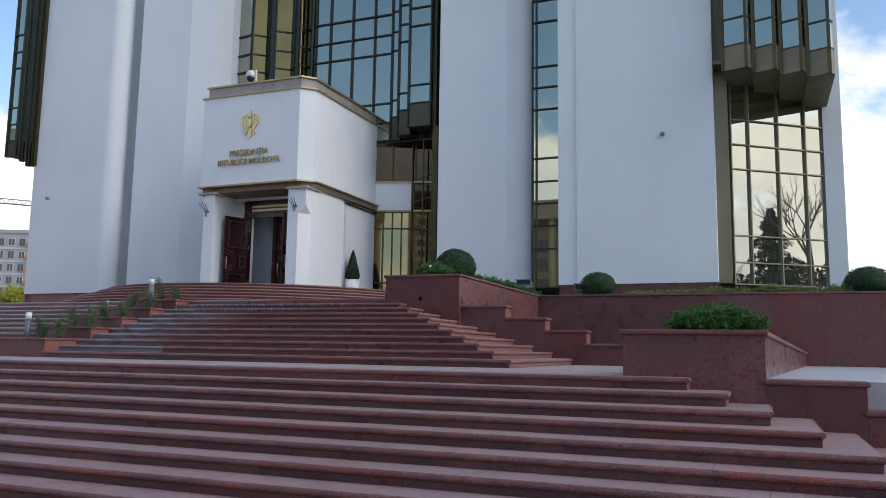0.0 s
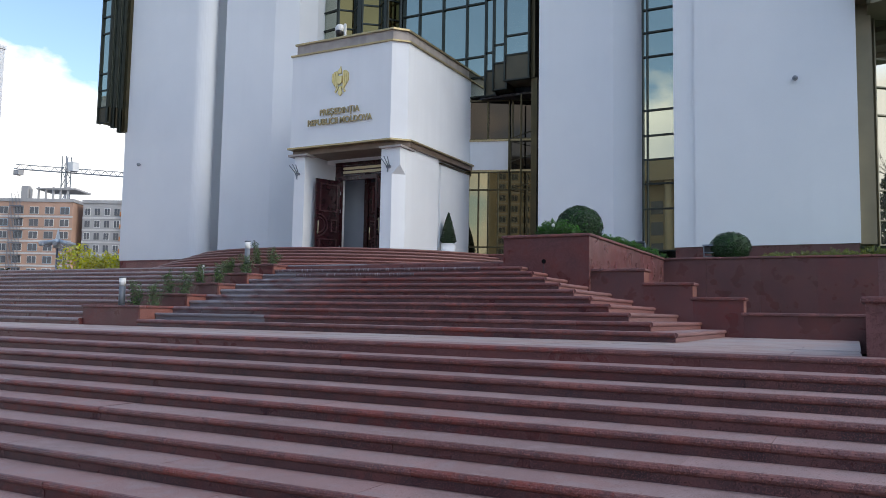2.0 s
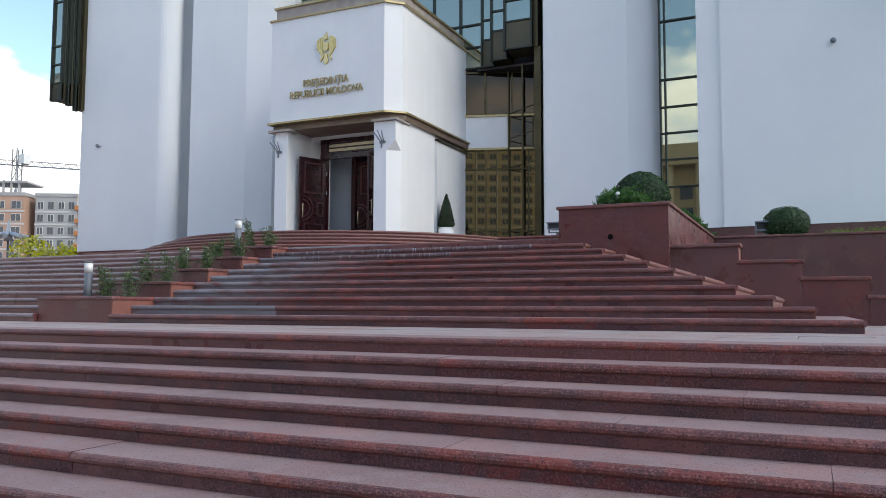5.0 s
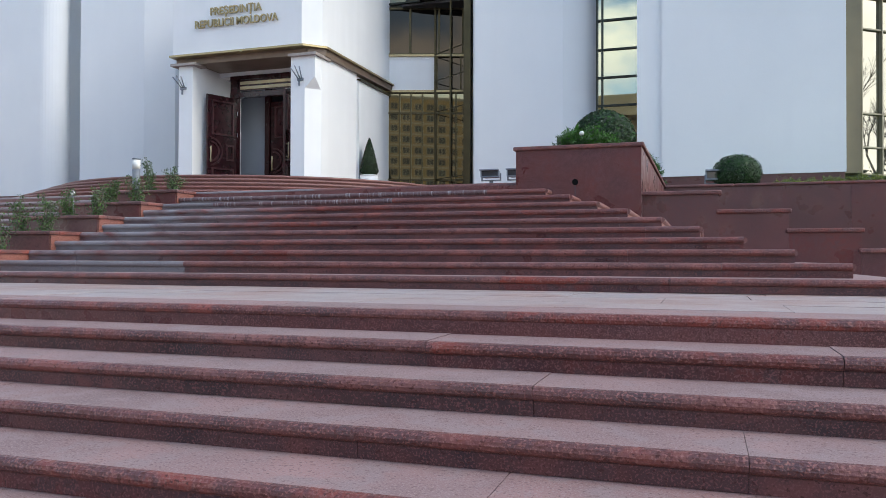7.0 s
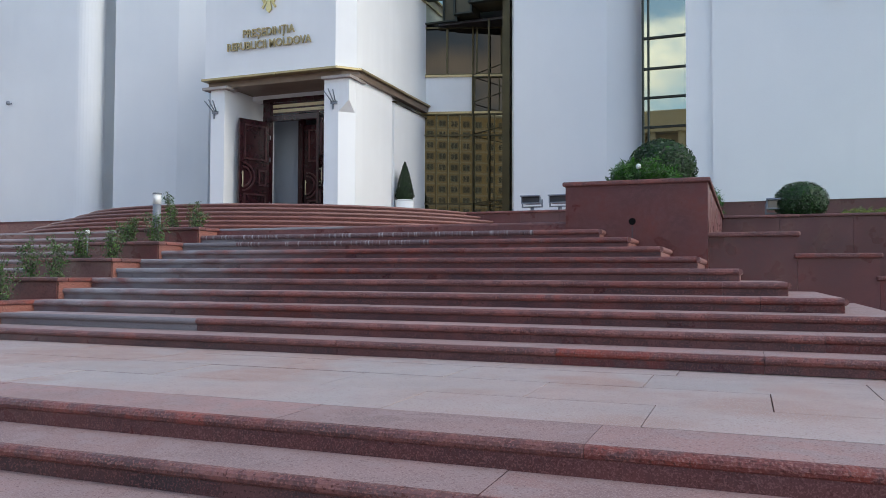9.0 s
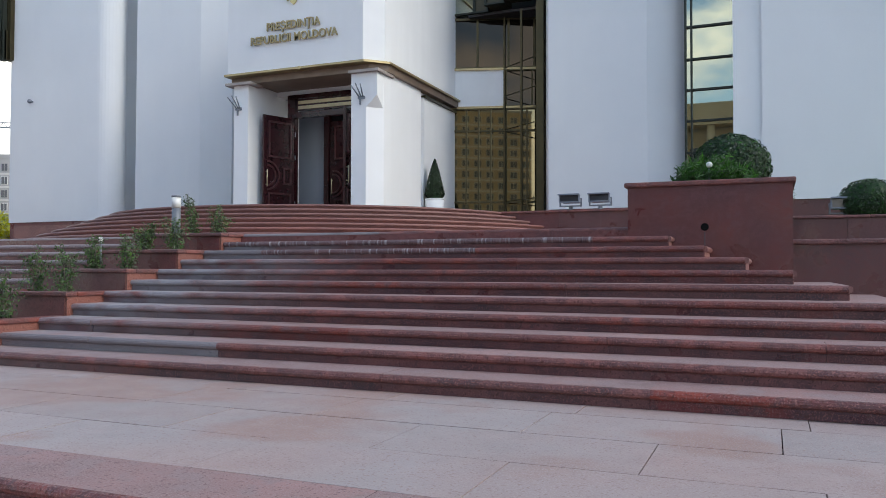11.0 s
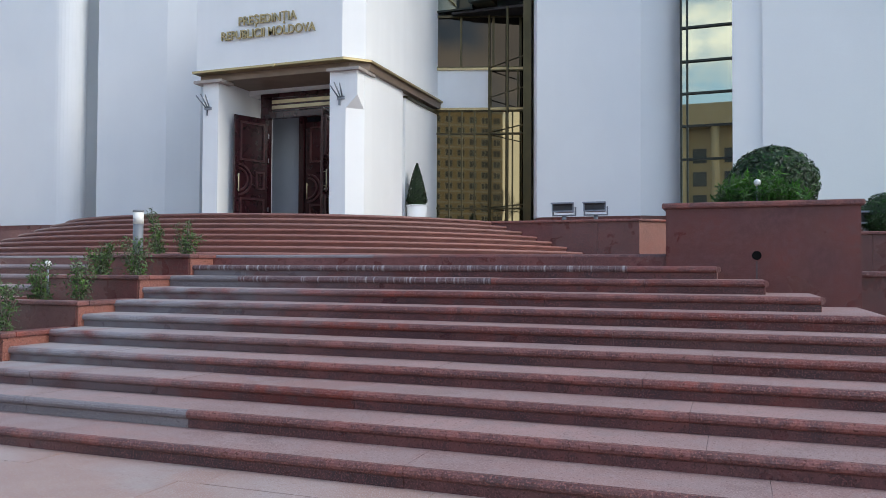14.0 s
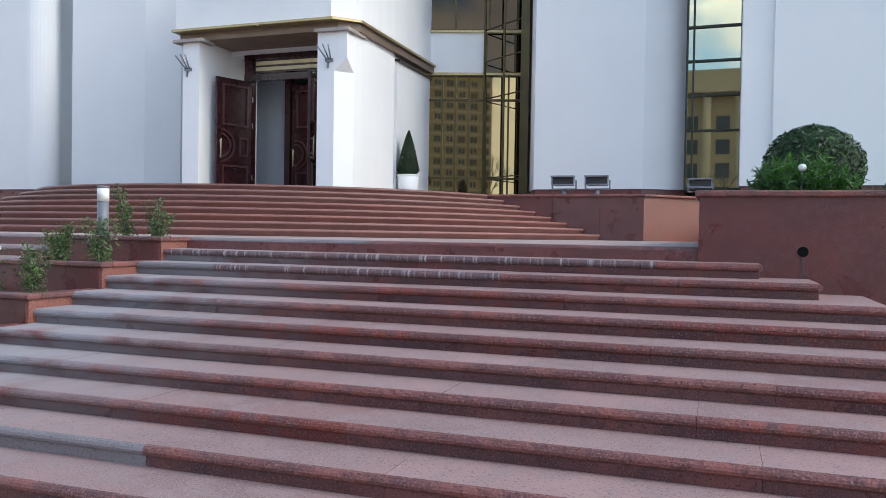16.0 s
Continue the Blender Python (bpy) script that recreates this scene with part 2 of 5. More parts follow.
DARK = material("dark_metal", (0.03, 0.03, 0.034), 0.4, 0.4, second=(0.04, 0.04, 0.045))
BOLLARD = material("grey_powder_coat", (0.17, 0.185, 0.205), 0.5, 0.1, second=(0.145, 0.16, 0.18), scale=9)
STEEL = material("painted_grey_steel", (0.22, 0.24, 0.27), 0.45, 0.5, second=(0.19, 0.21, 0.24), scale=9)
LAMPBODY = material("floodlight_casing", (0.26, 0.30, 0.36), 0.4, 0.3, second=(0.18, 0.21, 0.26), scale=9)
CAPWHITE = material("white_plastic", (0.75, 0.75, 0.72), 0.4, second=(0.7, 0.7, 0.68), scale=9)
HOLE = material("dark_void", (0.006, 0.006, 0.006), 0.9, spec=0.1)
STAIN = material("mineral_stain", (0.10, 0.075, 0.075), 0.7, second=(0.06, 0.04, 0.042), scale=20)
INNER = material("lobby_wall", (0.36, 0.40, 0.46), 0.7, second=(0.32, 0.36, 0.42), scale=1)
SOIL = material("soil", (0.05, 0.038, 0.028), 0.95, second=(0.035, 0.026, 0.02), scale=12, bump=0.5)
BOX = material("boxwood_leaf", (0.036, 0.080, 0.027), 0.55, second=(0.020, 0.048, 0.018), scale=9, per_island=0.5, spec=0.2)
JUNIPER = material("juniper_leaf", (0.075, 0.19, 0.04), 0.6, second=(0.05, 0.14, 0.03), scale=6, per_island=0.4, spec=0.2)
CYPRESS = material("conifer_leaf", (0.035, 0.06, 0.028), 0.6, second=(0.022, 0.042, 0.02), scale=9, per_island=0.4, spec=0.2)
SHRUB = material("young_shrub_leaf", (0.085, 0.15, 0.045), 0.6, second=(0.05, 0.09, 0.035), scale=9, per_island=0.4, spec=0.2)
CREEP = material("creeping_juniper_leaf", (0.24, 0.28, 0.05), 0.65, second=(0.16, 0.20, 0.04), scale=5, per_island=0.4)
SPRING = material("spring_bush_leaf", (0.85, 0.76, 0.09), 0.7, second=(0.70, 0.66, 0.07), scale=2, per_island=0.25, spec=0.2)
GRASS = material("lawn", (0.05, 0.09, 0.025), 0.9, second=(0.04, 0.07, 0.02), scale=0.8, bump=0.4)
BARK = material("bark", (0.14, 0.12, 0.10), 0.9, second=(0.10, 0.085, 0.07), scale=8, bump=0.4)
CONCRETE = material("apartment_concrete", (0.42, 0.41, 0.40), 0.85, second=(0.36, 0.35, 0.34), scale=0.3)
BRICK = material("new_brickwork", (0.52, 0.33, 0.24), 0.85, second=(0.44, 0.28, 0.20), scale=0.4)
BANDPAINT = material("pale_floor_band", (0.62, 0.60, 0.57), 0.8, second=(0.54, 0.52, 0.50), scale=0.4)
ORANGEPAINT = material("orange_balcony_paint", (0.55, 0.22, 0.07), 0.8, second=(0.48, 0.19, 0.06), scale=0.5)
BLUEPANEL = material("blue_facade_panel", (0.42, 0.55, 0.62), 0.7, second=(0.38, 0.50, 0.58), scale=0.5)
PANE = material("window_pane", (0.06, 0.07, 0.09), 0.08, second=(0.05, 0.06, 0.075), scale=0.6)
TAN = material("tan_facade_stone", (0.50, 0.38, 0.22), 0.8, second=(0.44, 0.33, 0.19), scale=0.3)


# ---- mesh helpers ----
def box(bm, x0, x1, y0, y1, z0, z1, mat=0):
    vs = [bm.verts.new(c) for c in ((x0, y0, z0), (x1, y0, z0), (x1, y1, z0), (x0, y1, z0), (x0, y0, z1), (x1, y0, z1), (x1, y1, z1), (x0, y1, z1))]
    for f in ((3, 2, 1, 0), (4, 5, 6, 7), (0, 1, 5, 4), (1, 2, 6, 5), (2, 3, 7, 6), (3, 0, 4, 7)):
        bm.faces.new([vs[i] for i in f]).material_index = mat
    return vs


def prism(bm, poly, z0, z1, mat=0):
    lo = [bm.verts.new((x, y, z0)) for x, y in poly]
    hi = [bm.verts.new((x, y, z1)) for x, y in poly]
    n = len(poly)
    bm.faces.new(lo[::-1]).material_index = mat
    bm.faces.new(hi).material_index = mat
    for i in range(n):
        bm.faces.new([lo[i], lo[(i + 1) % n], hi[(i + 1) % n], hi[i]]).material_index = mat


def bar(bm, a, b, r, sides=6, r2=None, mat=0):
    """A round bar from a to b."""
    a, b = Vector(a), Vector(b)
    d = (b - a).normalized()
    u = d.orthogonal().normalized()
    w = d.cross(u)
    r2 = r if r2 is None else r2
    lo, hi = [], []
    for i in range(sides):
        t = 2 * math.pi * i / sides
        o = u * math.cos(t) + w * math.sin(t)
        lo.append(bm.verts.new(a + o * r))
        hi.append(bm.verts.new(b + o * r2))
    bm.faces.new(lo[::-1]).material_index = mat
    bm.faces.new(hi).material_index = mat
    for i in range(sides):
        f = bm.faces.new([lo[i], lo[(i + 1) % sides], hi[(i + 1) % sides], hi[i]])
        f.smooth, f.material_index = sides > 6, mat


def rounded(bm, amount, segments=2):
    bmesh.ops.recalc_face_normals(bm, faces=bm.faces)
    edges = [e for e in bm.edges if len(e.link_faces) == 2 and e.calc_face_angle(0) > 0.5]
    bmesh.ops.bevel(bm, geom=edges, offset=amount, segments=segments, profile=0.5, affect="EDGES", clamp_overlap=True)


def mesh_of(bm, name, *mats):
    bmesh.ops.recalc_face_normals(bm, faces=bm.faces)
    me = bpy.data.meshes.new(name)
    bm.to_mesh(me)
    bm.free()
    for m in mats:
        me.materials.append(m)
    return me


def part(name, bm, mat, parent=None, label="", at=None, round_by=0.0):
    """One mesh object from a bmesh, under a thing or a part."""
    if round_by:
        rounded(bm, round_by)
    mats = mat if isinstance(mat, (list, tuple)) else (mat,)
    ob = new(name, mesh_of(bm, name, *mats))
    if at is not None:
        ob.location = at
    if parent is not None:
        ob.parent = parent
        ob.matrix_parent_inverse = Matrix.Translation(parent.matrix_basis.translation).inverted() if at is None else Matrix()
    if label:
        ob["label"] = label
    return ob


def thing(name, label, category, at=(0, 0, 0), group="", kind=""):
    ob = new(name)
    ob.empty_display_size = 0.1
    ob.location = at
    return tagged(ob, label, category, group, kind)


def boxed(name, dims, mat, parent=None, label="", round_by=0.0):
    bm = bmesh.new()
    box(bm, *dims)
    return part(name, bm, mat, parent, label, round_by=round_by)


# ---- ground and terraces ----
LAND_Z, PLAT_Z, TERR_Z, GROUND_Z = 1.20, 2.52, 3.48, -0.05
UP_Y, UP_G, UP_R = 15.40, 0.404, 0.12        # upper flight: first nosing, going, rise
LO_Y, LO_G, LO_R = 8.77, 0.397, 0.125        # lower flight
WALL_L, AXIS = -13.50, -18.80


def structure(name, dims, mat, label, round_by=0.0):
    return tagged(boxed(name, dims, mat, round_by=round_by), label, name.rstrip("_0123456789").replace("_", " "), kind="structure")


structure("ground", (-900, 900, -900, 900, GROUND_Z - 0.6, GROUND_Z), ASPHALT, "grey forecourt paving reaching to the horizon")
structure("platform_core", (-60, -6.7, UP_Y - 0.05, 60, 0.0, PLAT_Z - 0.035), RED, "red granite platform at the head of the stairs")
structure("landing_core", (-60, -2.4, LO_Y - 0.02, UP_Y, -0.04, LAND_Z - 0.035), RED, "granite landing between the two flights")
structure("pavement", (-0.95, 60, 9.36, 21.6, -0.04, LAND_Z - 0.01), PALE, "pale grey paved side terrace")
structure("planting_bed", (-6.3, -0.95, 15.8, 21.5, -0.04, 1.5), SOIL, "planted bed behind the stepped granite walls")
structure("terrace_bed", (-6.3, 60, 22.05, 60, -0.04, 2.93), GRASS, "planted terrace in front of the building")
structure("planter_soil", (-8.05, -6.85, 15.55, 27.0, 2.6, 2.90), SOIL, "soil in the tall granite planter")
structure("portal_terrace", (-30.0, -9.7, 25.05, 60, 2.4, TERR_Z), CURVE, "granite terrace before the entrance portal")


# ---- granite stairs ----
SLABS = {}


def step_slab(length, going, rise, finish=""):
    """A tread slab with rounded nosing and its riser, along x from 0 to length, nosing at y = 0."""
    key = (round(length, 2), going, rise, finish)
    if key in SLABS:
        return SLABS[key]
    bm = bmesh.new()
    e, t = 0.0009, 0.062
    prof = [(going + 0.02, -0.03), (going + 0.02, 0.0), (0.0, 0.0)]
    for k in range(1, 6):
        a = math.pi * k / 6
        prof.append((-0.034 * math.sin(a), -0.031 + 0.031 * math.cos(a)))
    prof += [(0.0, -t), (-0.006, -t), (-0.006, -rise + 0.001), (0.05, -rise + 0.001), (0.05, -0.03)]
    rows = [[bm.verts.new((x, y, z)) for y, z in prof] for x in (e, length - e)]
    n = len(prof)
    for i in range(n):
        j = (i + 1) % n
        f = bm.faces.new([rows[0][i], rows[0][j], rows[1][j], rows[1][i]])
        top = i == 1
        f.material_index = 0 if top else (1 if 2 <= i <= 8 else 2)
        f.smooth = False
    for r in (rows[0][::-1], rows[1]):
        try:
            bm.faces.new(r).material_index = 2
        except ValueError:
            pass
    # "side" uses the lighter orange granite to paint sunlight on the returns
    nose, riser = {"grey": (GREYSTEP, GREYSTEP), "drip": (DRIPPED, RED_STEP), "side": (CURVE, CURVE), "far": (PALE_NOSE, RED)}.get(finish, (NOSE_STEP, RED_STEP))
    SLABS[key] = mesh_of(bm, "step_slab", TREAD_FAR if finish == "far" else TREAD, nose, riser)
    return SLABS[key]


def lay(parent, x0, x1, y, z, going, rise, rng, grey_to=None, drip_to=None, plain=""):
    """Lay slabs end to end from x0 to x1: scuffed grey ones up to grey_to, then paint-dripped ones up to drip_to."""
    x = x0
    first = rng.choice((0.7, 1.1, 1.5))
    while x < x1 - 0.05:
        length = min(first if x == x0 else rng.choice((1.4, 1.8, 2.1)), x1 - x)
        if x1 - x - length < 0.35:
            length = x1 - x
        grey = grey_to is not None and x < grey_to - 0.1
        if grey:
            length = min(length, grey_to - x)
        drip = not grey and drip_to is not None and x < drip_to - 0.1
        ob = new("step_slab", step_slab(length, going, rise, "grey" if grey else ("drip" if drip else plain)))
        ob.matrix_basis = Matrix.Translation((x, y + rng.uniform(-0.003, 0.003), z + rng.uniform(-0.0015, 0.0015)))
        ob.parent = parent
        x += length


rng = random.Random(4)
lower = thing("lower_stairs", "wide flight of worn dark red granite steps with rounded nosings", "stairs", kind="structure")
for j in range(10):
    lay(lower, -27.0 - 0.3 * (j % 3), -1.645 + 0.385 * j, LO_Y - LO_G * j, LAND_Z - LO_R * j, LO_G, LO_R, rng)
lower_side = thing("lower_side_stairs", "red granite steps returning round the corner of the lower flight", "stairs", kind="structure")
upper = thing("upper_stairs", "flight of red and grey granite steps leading to the platform", "stairs", kind="structure")
GREY_TO = [-11.4, None, -12.6, None, None, None, None, None, None, -10.9, None]
for i in range(11):
    lay(upper, WALL_L, -8.20 + 0.387 * i, UP_Y - UP_G * i, PLAT_Z - UP_R * i, UP_G, UP_R, rng, GREY_TO[i], {1: -9.7, 2: -10.3}.get(i))
left_flight = thing("far_stairs", "flight of weathered pale granite steps beyond the stepped planter boxes", "stairs", kind="structure")
for i in range(11):
    lay(left_flight, -34.0, -15.0, UP_Y - UP_G * i, PLAT_Z - UP_R * i, UP_G, UP_R, rng, plain="far")


# paving of the landing and the platform
paving = thing("landing_paving", "worn pale pink granite paving slabs on the landing", "paving", kind="structure")
PAVE = {}


def paver(w, d):
    key = (round(w, 2), round(d, 2))
    if key not in PAVE:
        bm = bmesh.new()
        box(bm, 0.003, w - 0.003, 0.003, d - 0.003, -0.05, 0.0)
        PAVE[key] = mesh_of(bm, "paving_slab", LANDING)
    return PAVE[key]


y, row = LO_Y + LO_G + 0.02, 0
while y < UP_Y - UP_G * 10 - 0.05:
    d = min(0.62, UP_Y - UP_G * 10 + 0.03 - y)
    x = -24.0 + 0.55 * (row % 3)
    while x < -2.4:
        w = min(1.24, -2.36 - x)
        ob = new("paving_slab", paver(w, d))
        ob.location = (x, y, LAND_Z + rng.uniform(-0.002, 0.001))
        ob.parent = paving
        x += 1.24
    y += 0.62
    row += 1
boxed("rear_paving", (-8.2, -2.36, UP_Y - UP_G * 10 + 0.03, UP_Y + 0.1, LAND_Z - 0.05, LAND_Z - 0.003), LANDING, paving)
boxed("platform_paving", (-34.0, -8.3, UP_Y + UP_G, 26.0, PLAT_Z - 0.05, PLAT_Z - 0.002), LANDING, paving)


def return_step(name, parent, corner_x, y0, y1, z, going, rise):
    """The step's side, running back from its front corner, with rounded nosing."""
    L = y1 - y0
    # lighter nosing and riser here stand for sun on the right-facing return
    ob = new(name, step_slab(L, going, rise, "side"))
    ob.matrix_basis = Matrix.Translation((corner_x, y0, z)) @ Matrix.Rotation(radians(90), 4, "Z")
    ob.parent = parent


for i in range(1, 11):
    xc = -8.20 + 0.387 * i
    return_step("side_slab", upper, xc, UP_Y - UP_G * i + 0.01, UP_Y + 0.05, PLAT_Z - UP_R * i, 0.367, UP_R)
for j in range(10):
    xc = -1.645 + 0.385 * j
    return_step("side_slab", lower_side, xc, LO_Y - LO_G * j + 0.01, 9.1, LAND_Z - LO_R * j, 0.365, LO_R)


# ---- half-round steps before the portal ----
CX, CY, R_TOP, R_GO = AXIS, 26.75, 6.15, 0.337
round_stairs = thing("half_round_stairs", "half-round orange-red granite steps before the portal", "stairs", kind="structure")
for k in range(8):
    bm = bmesh.new()
    r, z = R_TOP + R_GO * k, TERR_Z - 0.12 * k
    ring = [(r - R_GO - 0.06, z - 0.03), (r - R_GO - 0.06, z), (r - 0.025, z), (r - 0.006, z - 0.008), (r, z - 0.028), (r - 0.006, z - 0.05), (r - 0.03, z - 0.056), (r - 0.03, z - 0.118), (r - 0.10, z - 0.118)]
    if k == 0:
        ring[0], ring[1] = (0.3, z - 0.03), (0.3, z)
    seg = 72
    cols = []
    for s in range(seg + 1):
        a = math.pi * (1.0 + s / seg)
        cols.append([bm.verts.new((CX + q * math.cos(a), CY + q * math.sin(a), h)) for q, h in ring])
    for s in range(seg):
        for i in range(len(ring) - 1):
            f = bm.faces.new([cols[s][i], cols[s + 1][i], cols[s + 1][i + 1], cols[s][i + 1]])
            f.smooth = i > 1
            f.material_index = 1 if i == 1 else 0
    part("round_step", bm, [CURVE, TREAD_FAR], round_stairs)


# ---- granite walls and planters ----
def coped_wall(name, label, x0, x1, y0, y1, z0, z1, face=RED, category="wall", right_face=None):
    """A granite-clad wall block of slabs with a rounded coping."""
    th = tagged(thing(name, label, category), kind="structure")
    core = bmesh.new()
    box(core, x0 + 0.03, x1 - 0.03, y0 + 0.03, y1 - 0.03, z0, z1 - 0.05)
    part("core", core, RED, th)
    n = max(1, round((x1 - x0) / 1.25))
    for i in range(n):
        a, b = x0 + (x1 - x0) * i / n, x0 + (x1 - x0) * (i + 1) / n
        boxed("facing_slab", (a + 0.002, b - 0.002, y0, y0 + 0.03, z0, z1 - 0.055), face, th)
    m = max(1, round((y1 - y0) / 1.25))
    for i in range(m):
        a, b = y0 + (y1 - y0) * i / m, y0 + (y1 - y0) * (i + 1) / m
        boxed("side_slab", (x1 - 0.03, x1, a + 0.002, b - 0.002, z0, z1 - 0.055), right_face or face, th)
    k = max(1, round((x1 - x0) / 1.6))
    for i in range(k):
        a, b = x0 - 0.035 + (x1 - x0 + 0.07) * i / k, x0 - 0.035 + (x1 - x0 + 0.07) * (i + 1) / k
        boxed("coping_stone", (a + 0.0015, b - 0.0015, y0 - 0.035, y1 + 0.02, z1 - 0.055, z1), NOSE, th, round_by=0.016)
    return th


tall = coped_wall("tall_planter", "tall polished red granite planter with rounded coping", -8.28, -6.61, 15.30, 15.52, 1.0, 3.0)
coped_wall("planter_side_wall", "red granite side wall of the tall planter", -6.83, -6.61, 15.52, 21.5, 1.0, 3.0)
coped_wall("planter_left_wall", "red granite inner wall of the tall planter", -8.28, -8.06, 15.52, 24.9, 2.4, 3.0)
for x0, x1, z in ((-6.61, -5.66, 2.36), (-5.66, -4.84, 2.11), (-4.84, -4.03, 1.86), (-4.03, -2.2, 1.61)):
    # right faces take the lighter granite to look sunlit
    coped_wall("stepped_wall", "stepped red granite cheek wall with coping", x0, x1, 15.42, 15.80, 1.0, z, right_face=LIT_RED)
coped_wall("long_retaining_wall", "long polished red granite retaining wall of the terrace", -6.83, 14.0, 21.6, 22.0, 1.0, 3.0)
coped_wall("low_planter", "low red granite planter beside the lower steps", -2.33, -0.89, 9.08, 9.38, -0.05, 1.70)


def leaning_wall(name, label, x0, y0, x1, y1, z0, top0, top1, wide):
    """A wall running back at a slant, its top falling from top0 to top1, slab by slab under one coping."""
    th = thing(name, label, "wall", kind="structure")

    def length_of(u0, u1, lo, hi0, hi1, out):
        bm = bmesh.new()
        vs = []
        for u, hi in ((u0, hi0), (u1, hi1)):
            x, y = x0 + (x1 - x0) * u, y0 + (y1 - y0) * u
            vs += [bm.verts.new(c) for c in ((x - wide - out, y, lo if lo is not None else hi - 0.055), (x + out, y, lo if lo is not None else hi - 0.055), (x + out, y, hi), (x - wide - out, y, hi))]
        bm.faces.new(vs[:4][::-1])
        bm.faces.new(vs[4:])
        for i in range(4):
            j = (i + 1) % 4
            bm.faces.new([vs[i], vs[j], vs[4 + j], vs[4 + i]])
        return bm

    n = 9
    for i in range(n):
        a, b = i / n, (i + 1) / n
        ha, hb = top0 + (top1 - top0) * a, top0 + (top1 - top0) * b
        part("facing_slab", length_of(a + 0.0003, b - 0.0003, z0, ha - 0.058, hb - 0.058, 0.0), RED, th)
        part("coping_stone", length_of(a + 0.0002, b - 0.0002, None, ha, hb, 0.035), NOSE, th, round_by=0.014)


leaning_wall("low_planter_side", "red granite side wall of the low planter", -0.89, 9.41, 0.08, 21.5, 0.9, 1.70, 1.52, 0.23)
coped_wall("stepped_wall", "stepped red granite cheek wall with coping", -0.89, 0.02, 9.08, 9.38, -0.05, 1.20)
coped_wall("stepped_wall", "stepped red granite cheek wall with coping", 0.02, 0.95, 9.08, 9.38, -0.05, 0.92)
coped_wall("stepped_wall", "stepped red granite cheek wall with coping", 0.95, 1.9, 9.08, 9.38, -0.05, 0.67)
structure("planter_soil_2", (-2.1, -1.05, 9.38, 15.75, 1.0, 1.52), SOIL, "soil in the low granite planter")

# terrace wall beside the half-round steps, with its splayed corner
th = thing("terrace_wall", "polished red granite terrace wall with a splayed corner", "wall", kind="structure")
for a, b in ((-13.4, -12.5), (-12.5, -11.5), (-11.5, -10.5), (-10.5, -9.6)):
    boxed("facing_slab", (a + 0.002, b - 0.002, 24.95, 25.05, 2.5, TERR_Z - 0.05), RED, th)
boxed("coping_stone", (-13.4, -9.6, 24.9, 25.3, TERR_Z - 0.05, TERR_Z + 0.004), NOSE, th, round_by=0.015)
bm = bmesh.new()
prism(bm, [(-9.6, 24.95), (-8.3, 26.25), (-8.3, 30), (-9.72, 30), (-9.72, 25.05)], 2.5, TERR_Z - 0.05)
# splayed face coloured as if the sun caught it
part("splayed_face", bm, LIT_RED, th)
bm = bmesh.new()
prism(bm, [(-9.58, 24.9), (-8.25, 26.2), (-8.25, 30), (-9.6, 30)], TERR_Z - 0.05, TERR_Z + 0.004)
part("coping_stone", bm, NOSE, th, round_by=0.015)
# round weep hole with its rust trail
wh = thing("drain_hole", "dark round drain hole in the planter's face", "drain")
bm = bmesh.new()
bar(bm, (-7.47, 15.292, 2.50), (-7.47, 15.31, 2.50), 0.042, 16)
part("rim", bm, HOLE, wh)
bm = bmesh.new()
box(bm, -7.478, -7.464, 15.2965, 15.304, 2.16, 2.45)
part("water_stain", bm, STAIN, wh)

# ---- stepped planter boxes along the upper flight ----
for k in range(5):
    y0, z = 14.93 - 0.815 * k, PLAT_Z - 0.24 * k
    th = thing("stepped_planter_box", "red granite planter box stepping up beside the stairs", "planter", (-14.2, y0, z - 0.3), "stepped planter boxes")
    y1 = 15.42 if k == 0 else y0 + 0.815
    y0 = 11.40 if k == 4 else y0
    boxed("front_slab", (-14.98, -13.53, y0, y0 + 0.10, 1.15, z - 0.045), RED, th)
    # side towards the sun: its brightness is in the slab's colour
    boxed("side_slab", (-13.56, -13.50, y0 + 0.004, y1 - 0.002, 1.15, z - 0.045), LIT_RED, th)
    boxed("left_slab", (-14.98, -14.90, y0 + 0.1, y1, 1.15, z - 0.045), RED, th)
    boxed("front_coping", (-15.0, -13.475, y0 - 0.03, y0 + 0.12, z - 0.045, z + 0.004), NOSE, th, round_by=0.014)
    boxed("side_coping", (-13.62, -13.475, y0 + 0.122, y1 - 0.034, z - 0.045, z + 0.004), NOSE, th, round_by=0.014)
    boxed("soil", (-14.89, -13.60, y0 + 0.1, y1, 1.15, z - 0.06), SOIL, th)


# ---- the building: white slabs ----
def slab(name, poly, z0=3.86, z1=33.0, label="tall white rendered facade slab"):
    bm = bmesh.new()
    prism(bm, poly, z0, z1)
    ob = tagged(part(name, bm, WHITE), label, "wall", kind="structure")
    bm = bmesh.new()
    c = Vector((sum(p[0] for p in poly) / len(poly), sum(p[1] for p in poly) / len(poly)))
    prism(bm, [(p[0] + (0.03 if p[0] < c.x else -0.03), p[1] + (0.04 if p[1] < c.y else -0.04)) for p in poly], 2.5, z0)
    tagged(part("plinth", bm, RED), "dark red granite plinth under a facade slab", "plinth", kind="structure")
    return ob


